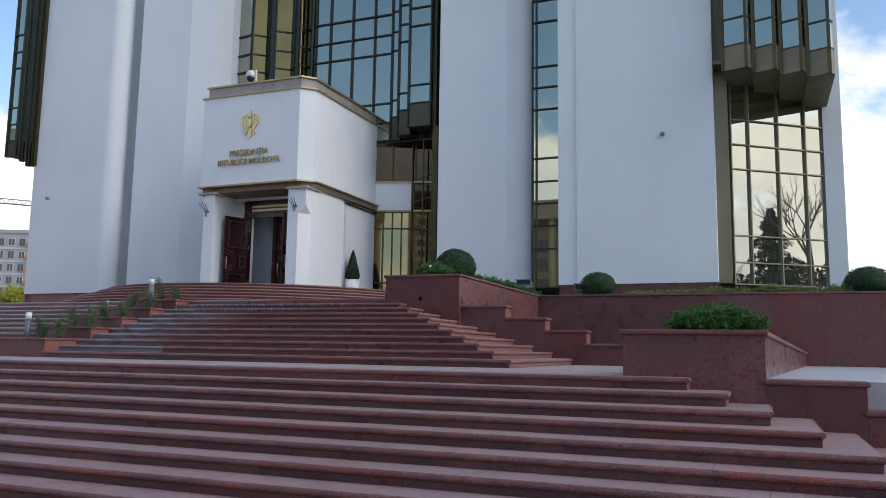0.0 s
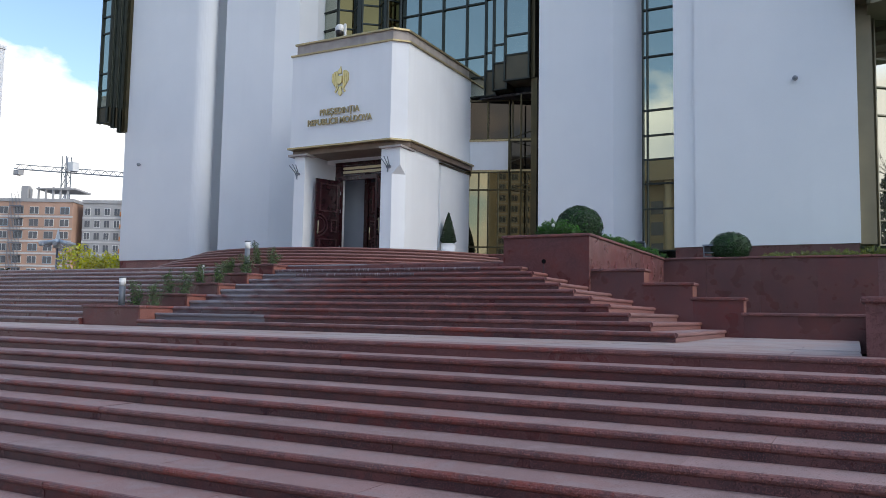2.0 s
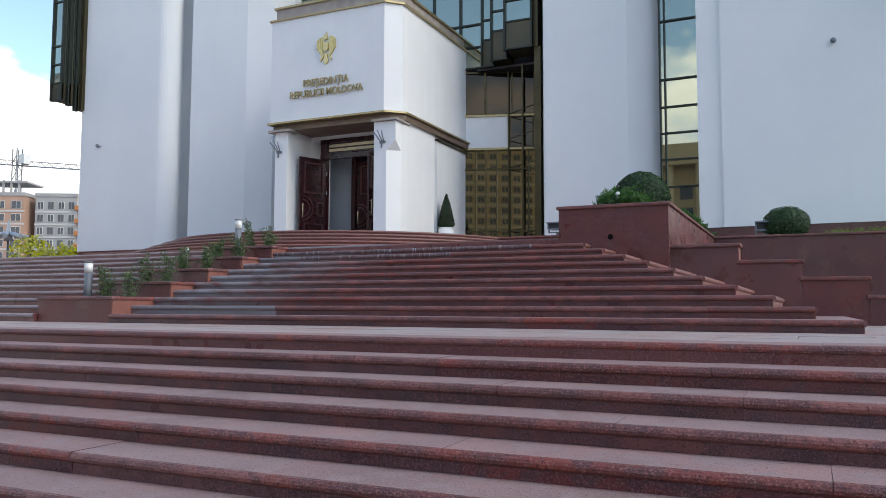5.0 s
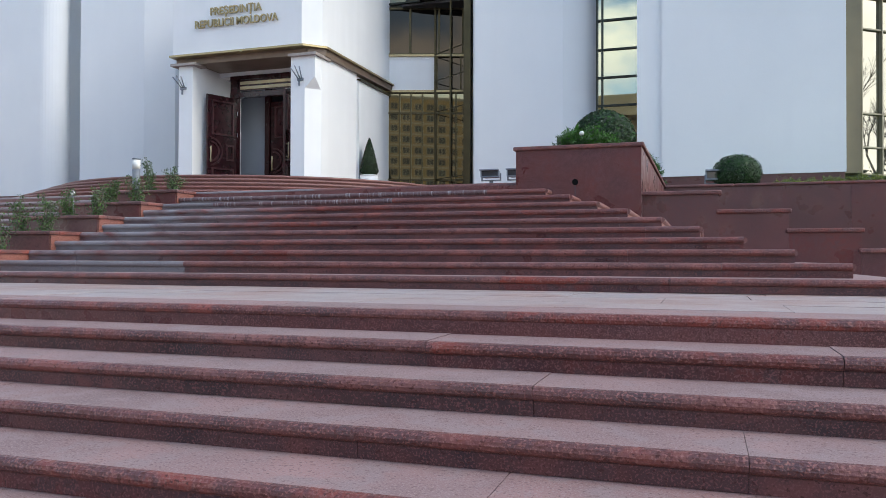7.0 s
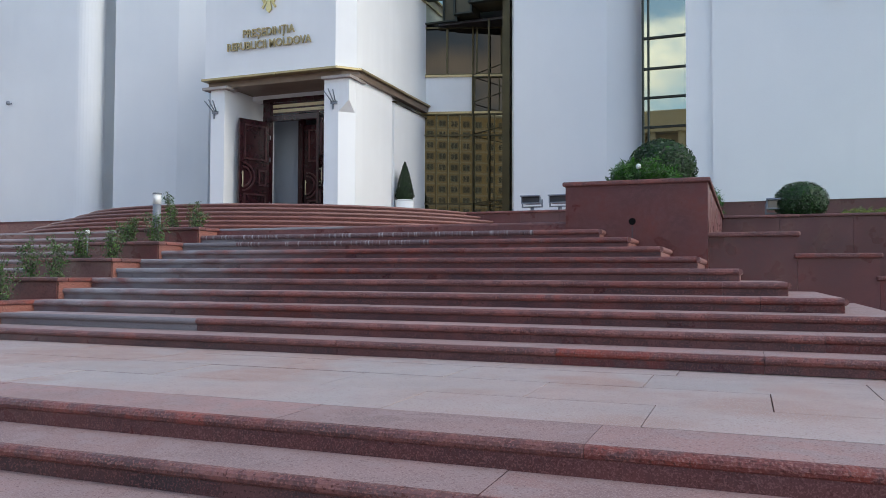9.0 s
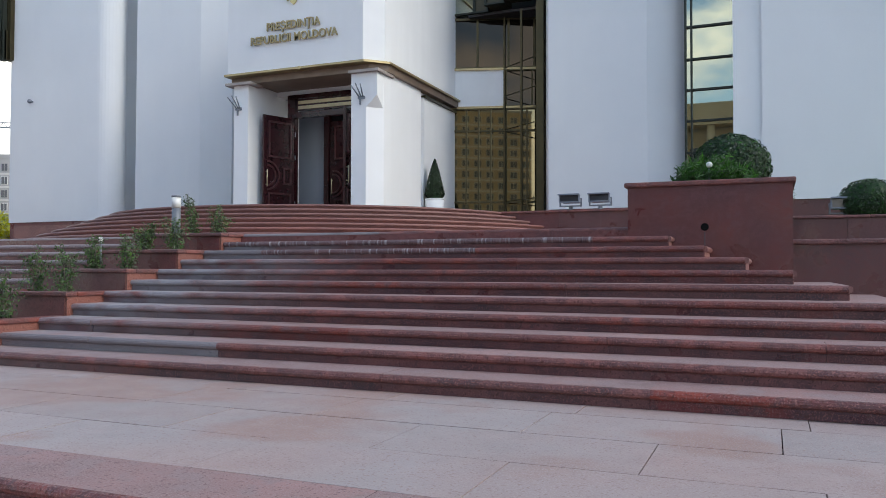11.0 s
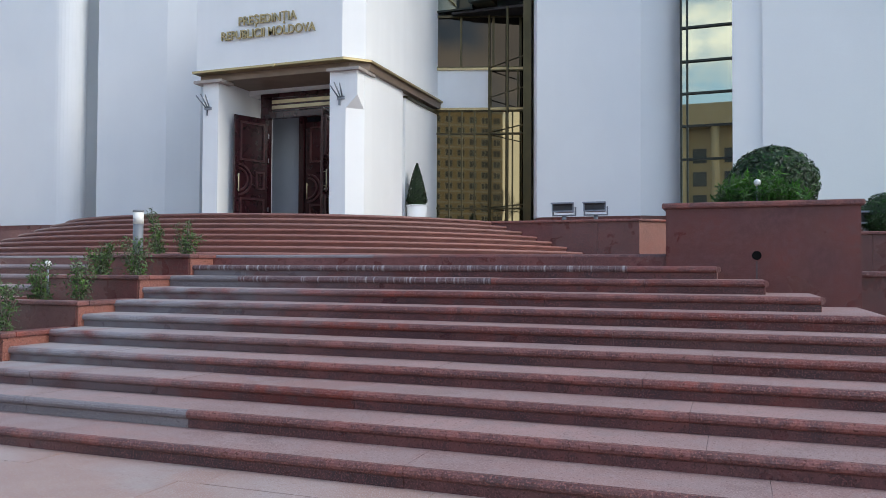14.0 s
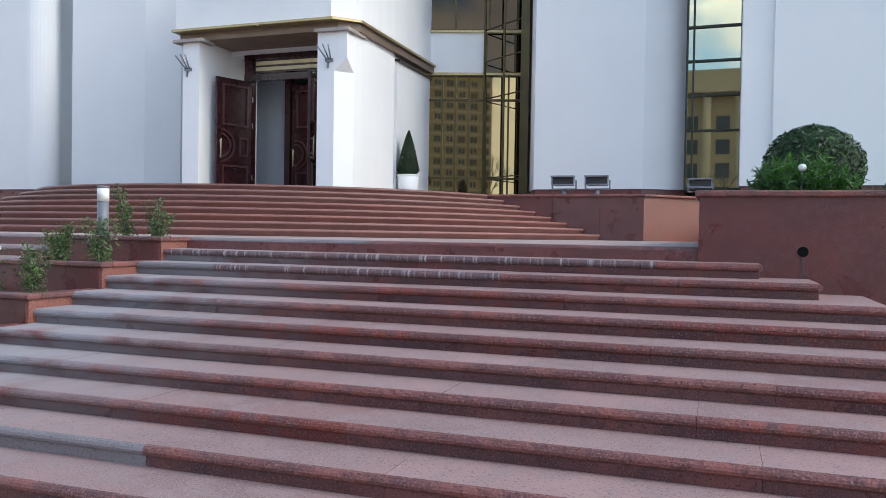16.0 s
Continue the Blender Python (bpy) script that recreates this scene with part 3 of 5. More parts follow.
A = [(-12.95, 29.4), (-10.05, 29.4), (-9.0, 30.0), (-9.0, 33.5), (-13.3, 33.5), (-13.3, 30.4)]
B = [(-7.0, 28.3), (-2.19, 28.3), (-2.19, 29.9), (-7.7, 29.9), (-7.7, 28.36), (-7.0, 28.36)]
slab("wall_1", A)
slab("wall_2", B)
slab("wall_3", [(1.43, 31.4), (2.05, 31.4), (2.05, 60), (1.43, 60)])
slab("wall_4", [(-28.48, 28.85), (-25.7, 29.05), (-24.65, 29.5), (-24.3, 30.4), (-24.3, 33.5), (-28.48, 33.5)])
arc = [(-29.85 + 0.6 * math.sin(t), 28.9 - 0.6 * math.cos(t)) for t in [math.pi * i / 16 for i in range(17)]]
slab("wall_5", [(-34.35, 28.3)] + arc + [(-29.85, 30.5), (-34.35, 30.5)])
structure("wall_6", (-34.3, 1.3, 34.0, 34.4, 2.5, 33), WHITE, "white rear wall closing the building")
structure("ceiling", (-40, 1.7, 29.0, 60, 33.0, 33.4), WHITE, "white roof slab high over the facade")


def glazing(name, x0, x1, y0, y1, cols, rows, label, glass=GLASS, frame=0.07, deep=0.10, metal=None):
    """A curtain wall between (x0, y0) and (x1, y1): a pane in every field, mullions and transoms proud of the glass."""
    th = thing(name, label, "window", kind="structure")
    d = Vector((x1 - x0, y1 - y0, 0))
    L = d.length
    rot = Matrix.Translation((x0, y0, 0)) @ Matrix.Rotation(math.atan2(d.y, d.x), 4, "Z")

    def put(nm, a, b, c, e, z0, z1, mat):
        bm = bmesh.new()
        box(bm, a, b, c, e, z0, z1)
        bm.transform(rot)
        part(nm, bm, mat, th)

    for i in range(len(cols) - 1):
        for j in range(len(rows) - 1):
            put("pane", cols[i] * L, cols[i + 1] * L, 0.0, 0.02, rows[j], rows[j + 1], glass)
    for i, c in enumerate(cols):
        put("mullion", c * L - frame / 2, c * L + frame / 2, -deep, 0.03, rows[0], rows[-1], metal or (BRONZE if glass in (GLASS_BROWN, GLASS_DARK) else TEAL))
    for r in rows:
        put("transom", 0, L, -deep * 0.8, 0.025, r - frame / 2, r + frame / 2, metal or (BRONZE if glass in (GLASS_BROWN, GLASS_DARK) else TEAL))
    return th


def even(n):
    return [i / n for i in range(n + 1)]


# window bay of the right wing, with its return
glazing("window_1", -1.72, 1.46, 29.2, 31.55, [0.0, 0.185, 0.49, 0.78, 1.0], [3.86, 4.62, 5.56, 7.93, 8.82, 9.72, 11.6], "tall bronze-framed curtain window reflecting clouds and trees", GLASS_PALE, frame=0.042, metal=PALE_FRAME)
structure("trim_1", (-2.185, -1.75, 28.75, 29.3, 3.86, 33), PANEL, "bronze metal reveal beside the curtain window")


def sawtooth_bay(name, xs, y_front, y_back, z0, z1, mirror_it=False, fall=0.06, label="projecting bronze and glass sawtooth bay"):
    th = thing(name, label, "bay window", kind="structure")
    for i in range(len(xs) - 1):
        a, b = xs[i], xs[i + 1]
        zb = z0 - fall * i if not mirror_it else z0 - fall * (len(xs) - 2 - i)
        w = b - a
        bm = bmesh.new()
        prism(bm, [(a, y_front + 0.25), (a + w * 0.8, y_front), (b, y_front + 0.25), (b, y_back), (a, y_back)], zb, zb + 0.85)
        part("apron", bm, PANEL, th)
        bm = bmesh.new()
        prism(bm, [(a + 0.06, y_front + 0.25), (a + w * 0.8, y_front + 0.03), (b - 0.03, y_front + 0.25), (b - 0.03, y_back), (a + 0.06, y_back)], zb + 0.85, z1)
        part("pane", bm, GLASS, th)
        for q in range(int((z1 - zb - 0.85) / 0.95) + 1):
            zz = zb + 0.85 + 0.95 * q + (0.7 if q % 3 == 2 else 0)
            bm = bmesh.new()
            prism(bm, [(a + 0.02, y_front + 0.235), (a + w * 0.8, y_front - 0.01), (b + 0.0, y_front + 0.235), (b, y_front + 0.3), (a + 0.02, y_front + 0.3)], zz - 0.03, zz + 0.03)
            part("transom", bm, BRONZE, th)
        for x, y in ((a + 0.03, y_front + 0.22), (a + w * 0.8, y_front - 0.02)):
            bm = bmesh.new()
            box(bm, x - 0.05, x + 0.05, y - 0.03, y + 0.15, zb, z1)
            part("mullion", bm, BRONZE, th)
    return th


sawtooth_bay("window_2", [-1.86, -0.87, -0.03, 0.77, 1.60], 27.55, 31.7, 11.02, 33.0, fall=0.17)
structure("soffit_1", (-2.18, -1.86, 28.0, 31.7, 11.38, 11.5), SOFFIT, "brown metal soffit under the bay")
# narrow strip windows between the slabs
strip_rows = [3.86, 5.35, 6.25, 7.13, 8.0, 8.92, 10.89, 11.79, 12.64, 14.5, 15.4, 16.3, 18.2, 20, 22, 25, 29, 33]
glazing("window_4", -9.0, -7.68, 29.55, 29.55, [0.0, 0.12, 1.0], strip_rows, "narrow bronze-framed strip window between white slabs", frame=0.05)


# great window above the portal: plain glass on the right, V-shaped glazed notches on the left
up_rows = [10.65, 11.48, 12.38, 14.7, 15.58, 16.55, 18.8, 19.7, 20.6, 22.9, 25.0, 28.0, 33.0]
glazing("window_6", -20.0, -15.9, 31.0, 31.0, [0.0, 0.207, 0.495, 0.775, 1.0], up_rows, "great bronze-framed window above the entrance portal reflecting the sky", frame=0.06)
glazing("window_5", -24.65, -23.42, 31.0, 30.8, [0.0, 0.2, 1.0], up_rows, "bronze-framed window beside the glazed notches", frame=0.06)
for n, (xa, xm, xb) in enumerate(((-23.40, -22.86, -22.30), (-22.08, -21.47, -20.86), (-20.72, -20.38, -20.02))):
    # right-facing side: golden reflection put into the glass colour
    glazing(f"window_{20 + 2 * n}", xa, xm, 30.80, 31.30, [0.0, 1.0], up_rows, "glazed side of a V-shaped facade notch, tinted gold as if mirroring cloud", GLASS_GOLD, frame=0.07, deep=0.05)
    glazing(f"window_{21 + 2 * n}", xm, xb, 31.30, 30.80, [0.0, 0.55, 1.0], up_rows, "glazed side of a V-shaped facade notch", frame=0.06, deep=0.05)
for i, (xa, xb) in enumerate(((-22.30, -22.08), (-20.86, -20.72))):
    structure(f"trim_{i + 2}", (xa, xb, 30.70, 30.95, 10.6, 33), TEAL, "dark bronze pier between glazed notches")


def stepped_bay(name, teeth, y_back, z1, label):
    """A bay whose flat glazed fronts step forward one after another, each over a bronze apron."""
    th = thing(name, label, "bay window", kind="structure")
    for x0, x1, y, low, sill, rows in teeth:
        boxed("apron", (x0, x1, y, y_back, low, sill), BRONZE_APRON, th)
        boxed("pane", (x0 + 0.02, x1 - 0.02, y + 0.02, y_back, sill, z1), GLASS, th)
        for x in (x0, x1 - 0.07):
            boxed("mullion", (x, x + 0.07, y - 0.07, y + 0.08, low, z1), TEAL, th)
        for r in [sill] + rows:
            boxed("transom", (x0 + 0.07, x1 - 0.07, y - 0.045, y + 0.05, r - 0.03, r + 0.03), TEAL, th)
        boxed("drip_edge", (x0 - 0.02, x1 + 0.02, y - 0.05, y + 0.15, low - 0.05, low), TEAL, th)
    boxed("side_panel", (teeth[-1][1], teeth[-1][1] + 0.16, teeth[-1][2] + 0.12, y_back, teeth[-1][3], z1), BRONZE, th)


stepped_bay("window_7", [(-15.88, -15.36, 30.8, 10.62, 11.64, [12.42, 14.72, 15.6, 16.56, 18.8, 19.7, 20.6, 22.9]),
                         (-15.34, -14.68, 30.4, 10.70, 11.78, [12.55, 14.9, 15.7, 16.6, 18.8, 19.7, 20.6, 22.9]),
                         (-14.66, -13.56, 30.0, 10.90, 11.90, [12.70, 15.36, 16.18, 18.8, 19.7, 20.6, 22.9])], 31.2, 33.0, "stepped bronze and glass bay reflecting clouds")
stepped_bay("window_3", [(-35.42, -34.72, 27.5, 10.66, 11.40, [12.25, 13.1, 15.15, 16.0, 16.9, 19.0, 20.0, 21.0, 24.0]),
                         (-34.72, -34.55, 27.75, 10.45, 11.40, [15.15, 19.0]), (-34.55, -34.37, 28.0, 10.25, 11.40, [15.15, 19.0])], 29.6, 33.0, "stepped bronze and glass bay at the wing's corner")
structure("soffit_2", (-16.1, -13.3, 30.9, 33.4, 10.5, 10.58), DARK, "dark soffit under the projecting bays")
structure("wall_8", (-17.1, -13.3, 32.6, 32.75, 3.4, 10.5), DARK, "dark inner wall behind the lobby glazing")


# slanting recess beneath: dark band, white spandrel with brass edges, lobby glazing, and a glazed return before it
def recess_y(x):
    return 31.0 + 0.30 * (x + 16.7)


def recess_strip(name, x0, x1, z0, z1, mat, label, proud=0.05, deep=0.3, category="trim"):
    bm = bmesh.new()
    prism(bm, [(x0, recess_y(x0) - proud), (x1, recess_y(x1) - proud), (x1, recess_y(x1) + deep), (x0, recess_y(x0) + deep)], z0, z1)
    tagged(part(name, bm, mat), label, category, kind="structure")


RX0, RXM, RX1 = -16.75, -14.97, -13.32
recess_strip("wall_7", RX0, RXM, 7.54, 8.76, WHITE2, "white rendered spandrel band over the lobby glazing", category="wall")
recess_strip("trim_8", RX0, RX1, 8.76, 8.83, BRASS_EDGE, "thin brass sill over the spandrel", 0.12)
recess_strip("trim_9", RX0, RX1, 7.47, 7.54, BRASS_EDGE, "thin brass drip strip under the spandrel", 0.12)
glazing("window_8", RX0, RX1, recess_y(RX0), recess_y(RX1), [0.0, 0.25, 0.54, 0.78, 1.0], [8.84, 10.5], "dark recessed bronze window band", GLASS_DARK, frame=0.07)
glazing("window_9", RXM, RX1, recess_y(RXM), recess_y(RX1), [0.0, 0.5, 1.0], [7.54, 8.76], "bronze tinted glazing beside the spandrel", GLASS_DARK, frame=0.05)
glazing("window_10", RX0, RXM, recess_y(RX0), recess_y(RXM), [0.0, 0.28, 0.50, 0.72, 1.0], [3.5, 4.32, 6.72, 7.46], "bronze-framed lobby glazing reflecting the square", GLASS_BROWN, frame=0.05)
glazing("window_11", RXM, RX1, recess_y(RXM), recess_y(RX1), [0.0, 0.40, 0.70, 1.0], [3.5, 4.32, 6.72, 7.46], "bronze-framed lobby glazing reflecting clouds", GLASS_BROWN, frame=0.05)
screen = thing("glazed_return_frame", "slender bronze frame standing before the recessed lobby glazing", "window frame", kind="structure")
RA, RB = Vector((-14.98, 31.36, 0)), Vector((-13.50, 30.22, 0))
for u in (0.0, 0.52, 0.97):
    p = RA.lerp(RB, u)
    boxed("mullion", (p.x - 0.03, p.x + 0.03, p.y - 0.03, p.y + 0.03, 3.5, 10.5), BRONZE, screen)
for z in (4.32, 6.72, 7.85, 8.80):
    bm = bmesh.new()
    bar(bm, RA + Vector((0, 0, z)), RB + Vector((0, 0, z)), 0.021, 4)
    part("transom", bm, BRONZE, screen)
structure("trim_10", (-13.56, -13.32, 30.18, 30.42, 3.5, 10.9), BRONZE, "bronze corner post beside the white slab")

# ---- entrance portal ----
PX0, PX1, PY0, PY1, EAVE, ROOF = -21.10, -16.60, 25.30, 31.0, 7.66, 11.36
portal = thing("entrance_portal", "white rendered entrance portal with brass-edged canopy", "portal", (AXIS, 26, TERR_Z), kind="structure")
bm = bmesh.new()
prism(bm, [(PX0, PY0), (PX1, PY0), (-16.15, 25.75), (-16.15, PY1), (PX0, PY1)], EAVE + 0.12, ROOF)
part("upper_wall", bm, WHITE2, portal)
bm = bmesh.new()
prism(bm, [(PX0 - 0.07, PY0 - 0.06), (PX1 + 0.06, PY0 - 0.06), (-16.07, 25.72), (-16.07, PY1), (PX0 - 0.07, PY1)], ROOF, ROOF + 0.06)
part("lower_cornice_edge", bm, BRASS_EDGE, portal)
bm = bmesh.new()
prism(bm, [(PX0 + 0.12, PY0 + 0.1), (PX1 - 0.02, PY0 + 0.1), (-16.25, 25.85), (-16.25, PY1), (PX0 + 0.12, PY1)], ROOF + 0.06, ROOF + 0.46)
part("parapet", bm, PARAPET, portal)
bm = bmesh.new()
prism(bm, [(PX0 + 0.05, PY0 + 0.04), (PX1 + 0.02, PY0 + 0.04), (-16.17, 25.8), (-16.17, PY1), (PX0 + 0.05, PY1)], ROOF + 0.46, ROOF + 0.53)
part("parapet_cap", bm, BRASS_EDGE, portal)
bm = bmesh.new()
prism(bm, [(PX0 - 0.05, PY0 - 0.12), (PX1 + 0.1, PY0 - 0.12), (-15.97, 25.72), (-15.97, PY1), (PX0 - 0.05, PY1)], EAVE + 0.04, EAVE + 0.10)
part("canopy_edge", bm, BRASS_EDGE, portal)
bm = bmesh.new()
prism(bm, [(PX0 + 0.02, PY0 + 0.16), (PX1 + 0.12, PY0 + 0.16), (-16.05, 25.78), (-16.05, PY1), (PX0 + 0.02, PY1)], EAVE - 0.16, EAVE + 0.04)
part("canopy_soffit", bm, SOFFIT, portal)
bm = bmesh.new()
bar(bm, (-18.55, PY0 - 0.16, EAVE + 0.05), (-18.55, PY0 - 0.10, EAVE + 0.05), 0.045, 12)
part("stud", bm, BRASS_EDGE, portal)
# pilasters either side of the recessed door
bm = bmesh.new()
prism(bm, [(-16.96, 25.32), (-16.50, 25.32), (-16.16, 25.72), (-16.16, 28.2), (-16.96, 28.2)], TERR_Z, EAVE - 0.16)
part("right_pilaster", bm, WHITE2, portal)
bm = bmesh.new()
ring_a = [bm.verts.new(v) for v in ((-16.505, 25.322, EAVE - 0.17), (-16.17, 25.322, EAVE - 0.17), (-16.17, 25.72, EAVE - 0.17))]
ring_b = [bm.verts.new(v) for v in ((-16.505, 25.322, 6.80), (-16.17, 25.322, 6.80), (-16.17, 25.72, 6.80))]
foot = [bm.verts.new(v) for v in ((-16.505, 25.324, 6.47), (-16.172, 25.722, 6.47))]
bm.faces.new(ring_a)
for a, b in ((0, 1), (1, 2), (2, 0)):
    bm.faces.new([ring_a[a], ring_a[b], ring_b[b], ring_b[a]])
bm.faces.new([ring_b[0], ring_b[1], foot[0]])
bm.faces.new([ring_b[1], ring_b[2], foot[1]])
bm.faces.new([ring_b[1], foot[1], foot[0]])
bm.faces.new([ring_b[0], foot[0], foot[1], ring_b[2]])
part("corner_stop", bm, WHITE2, portal)
boxed("side_wall", (-16.9, -16.26, 28.2, PY1, TERR_Z, EAVE - 0.16), WHITE2, portal)
boxed("side_panel", (-16.26, -16.17, 28.42, PY1, TERR_Z, EAVE - 0.3), WHITE2, portal)
boxed("left_pilaster", (-20.88, -20.38, 25.32, 28.0, TERR_Z, EAVE - 0.16), WHITE2, portal)
boxed("pilaster_cap", (-21.1, -20.2, 25.18, 25.75, EAVE - 0.24, EAVE - 0.165), PARAPET, portal)
bm = bmesh.new()
prism(bm, [(-17.0, 25.2), (-16.08, 25.2), (-16.08, 25.68), (-16.08, 26.2), (-17.0, 26.2)], EAVE - 0.24, EAVE - 0.165)
part("pilaster_cap", bm, PARAPET, portal)
boxed("side_string", (-16.26, -16.10, 28.42, PY1, EAVE - 0.32, EAVE - 0.25), BRONZE, portal)
# recess: lintel, side walls, vestibule behind
DY = 26.75
boxed("lintel", (-20.38, -16.96, DY, DY + 0.4, 7.36, EAVE - 0.16), WHITE2, portal)
boxed("vestibule_back", (-20.9, -16.9, 31.2, 31.3, TERR_Z, EAVE), INNER, portal)
boxed("vestibule_left", (-20.95, -20.85, DY + 0.4, 31.3, TERR_Z, EAVE), INNER, portal)
boxed("vestibule_ceiling", (-20.9, -16.9, DY + 0.4, 31.3, 7.36, 7.46), INNER, portal)
boxed("vestibule_wall", (-20.85, -19.80, DY + 1.9, DY + 2.0, TERR_Z, 7.36), INNER, portal)
boxed("vestibule_panelling", (-18.25, -16.9, DY + 1.9, DY + 2.0, TERR_Z, 7.36), DOOR, portal)
boxed("vestibule_lining", (-19.80, -19.62, DY + 1.82, DY + 2.0, TERR_Z, 7.36), DOOR, portal)

door_frame = thing("door_frame", "dark mahogany door frame with a brass-lit transom", "door frame", (AXIS, DY, TERR_Z), kind="structure")
boxed("head", (-19.95, -16.97, DY - 0.05, DY + 0.15, 7.24, 7.36), DOOR, door_frame)
boxed("transom_bar", (-19.95, -16.97, DY - 0.05, DY + 0.15, 6.66, 6.83), DOOR, door_frame)
boxed("left_jamb", (-19.95, -19.70, DY - 0.03, DY + 0.15, TERR_Z, 7.24), DOOR, door_frame)
boxed("right_jamb", (-17.2, -16.97, DY - 0.03, DY + 0.15, TERR_Z, 7.24), DOOR, door_frame)
boxed("fanlight", (-19.6, -17.2, DY - 0.06, DY - 0.035, 6.86, 7.22), DOOR, door_frame)
for k in range(2):
    boxed("fanlight_bar", (-19.55, -17.2, DY - 0.10, DY - 0.062, 6.90 + 0.155 * k, 7.0 + 0.155 * k), PALEGOLD, door_frame, round_by=0.01)


def door_leaf(name, label, width, height, m):
    """A panelled leaf in x from 0 to width, face at y = 0, carved arcs and panels, brass pull."""
    th = thing(name, label, "door")
    boxed("leaf", (0, width, 0, 0.07, 0.02, height), DOOR, th, round_by=0.006)

    def ring(x, z, r0, r1, a0, a1):
        bm = bmesh.new()
        n = 14
        v = []
        for i in range(n + 1):
            a = a0 + (a1 - a0) * i / n
            v.append([bm.verts.new((x + r * math.cos(a), y, z + r * math.sin(a))) for r, y in ((r0, 0.0), (r0, -0.045), (r1, -0.045), (r1, 0.0))])
        for i in range(n):
            for k in range(3):
                bm.faces.new([v[i][k], v[i + 1][k], v[i + 1][k + 1], v[i][k + 1]])
        return bm

    def moulding(x0, x1, z0, z1):
        bm = bmesh.new()
        w = 0.05
        box(bm, x0, x1, -0.045, 0.0, z0, z0 + w)
        box(bm, x0, x1, -0.045, 0.0, z1 - w, z1)
        box(bm, x0, x0 + w, -0.045, 0.0, z0 + w, z1 - w)
        box(bm, x1 - w, x1, -0.045, 0.0, z0 + w, z1 - w)
        part("moulding", bm, MOULD, th)

    moulding(0.16, width - 0.14, height - 1.25, height - 0.16)
    moulding(0.62 * width, width - 0.14, 1.12, 1.62)
    moulding(0.16, width - 0.14, 0.16, 0.86)
    for r in (0.28, 0.40):
        part("carved_arc", ring(0.10, 1.36, r, r + 0.05, -math.pi / 2, math.pi / 2), MOULD, th)
    bm = bmesh.new()
    bar(bm, (0.09, -0.07, 1.02), (0.09, -0.07, 1.52), 0.018, 10)
    bar(bm, (0.09, 0.0, 1.08), (0.09, -0.07, 1.08), 0.014, 8)
    bar(bm, (0.09, 0.0, 1.46), (0.09, -0.07, 1.46), 0.014, 8)
    part("pull_handle", bm, PALEGOLD, th, "pale polished brass pull handle")
    for z in (0.5, 1.9, 2.6):
        bm = bmesh.new()
        box(bm, width - 0.015, width + 0.015, -0.02, 0.05, z, z + 0.14)
        part("hinge", bm, STEEL, th)
    th.matrix_basis = m
    return th


door_leaf("door_1", "mahogany door leaf standing open with brass pull", 1.10, 3.15, pose(-20.57, 25.72, TERR_Z, 0, 0, 68))
door_leaf("door_2", "mahogany door leaf folded open into the doorway", 1.10, 3.15, pose(-17.80, 25.70, TERR_Z, 0, 0, 106))
door_leaf("door_3", "inner dark panelled door standing half open", 1.35, 3.4, pose(-20.03, DY + 1.86, TERR_Z, 0, 0, 0))

# unseen fill light added to brighten the vestibule walls
lobby = new("lobby_fill_light", bpy.data.lights.new("lobby_fill_light", "AREA"))
lobby.data.energy, lobby.data.size, lobby.data.color = 17, 1.2, (0.9, 0.95, 1.0)
lobby.matrix_world = pose(-18.3, DY + 1.2, 7.1)

# ---- raised lettering and emblem ----
sign = thing("wall_lettering", "raised brass letters naming the presidency on the portal", "sign", (-18.8, PY0, 8.6))
for words, z, x0, x1 in (("PRE\u0218EDIN\u021aIA", 8.90, -19.70, -17.92), ("REPUBLICII MOLDOVA", 8.54, -20.25, -17.36)):
    cu = bpy.data.curves.new("letters", "FONT")
    cu.body, cu.size, cu.extrude, cu.offset = words, 0.33, 0.022, 0.003
    tmp = new("tmp", cu)
    bpy.context.view_layer.update()
    me = bpy.data.meshes.new_from_object(tmp.evaluated_get(bpy.context.evaluated_depsgraph_get()))
    bpy.data.objects.remove(tmp)
    xs = [v.co.x for v in me.vertices]
    zs = [v.co.y for v in me.vertices]
    s = (x1 - x0) / (max(xs) - min(xs))
    me.transform(Matrix.Translation((x0 - min(xs) * s, PY0 - 0.05, z)) @ Matrix.Rotation(radians(90), 4, "X") @ Matrix.Diagonal((s, 1.0, 1.0, 1)))
    me.materials.clear()
    me.materials.append(LETTER)
    ob = tagged(new("text_line", me), kind="stuff")
    ob.parent = sign
    ob.matrix_parent_inverse = Matrix.Translation(sign.location).inverted()
emblem = thing("wall_emblem", "gilded spread-winged heraldic emblem on the portal", "emblem", (-18.82, PY0, 10.1))
ex, ez, ey = -18.82, 10.12, PY0


def plate(points, y0, y1):
    bm = bmesh.new()
    lo = [bm.verts.new((ex + x, ey - y0, ez + z)) for x, z in points]
    hi = [bm.verts.new((ex + x, ey - y1, ez + z)) for x, z in points]
    bm.faces.new(lo)
    bm.faces.new(hi[::-1])
    for i in range(len(points)):
        j = (i + 1) % len(points)
        bm.faces.new([lo[i], lo[j], hi[j], hi[i]])
    return bm


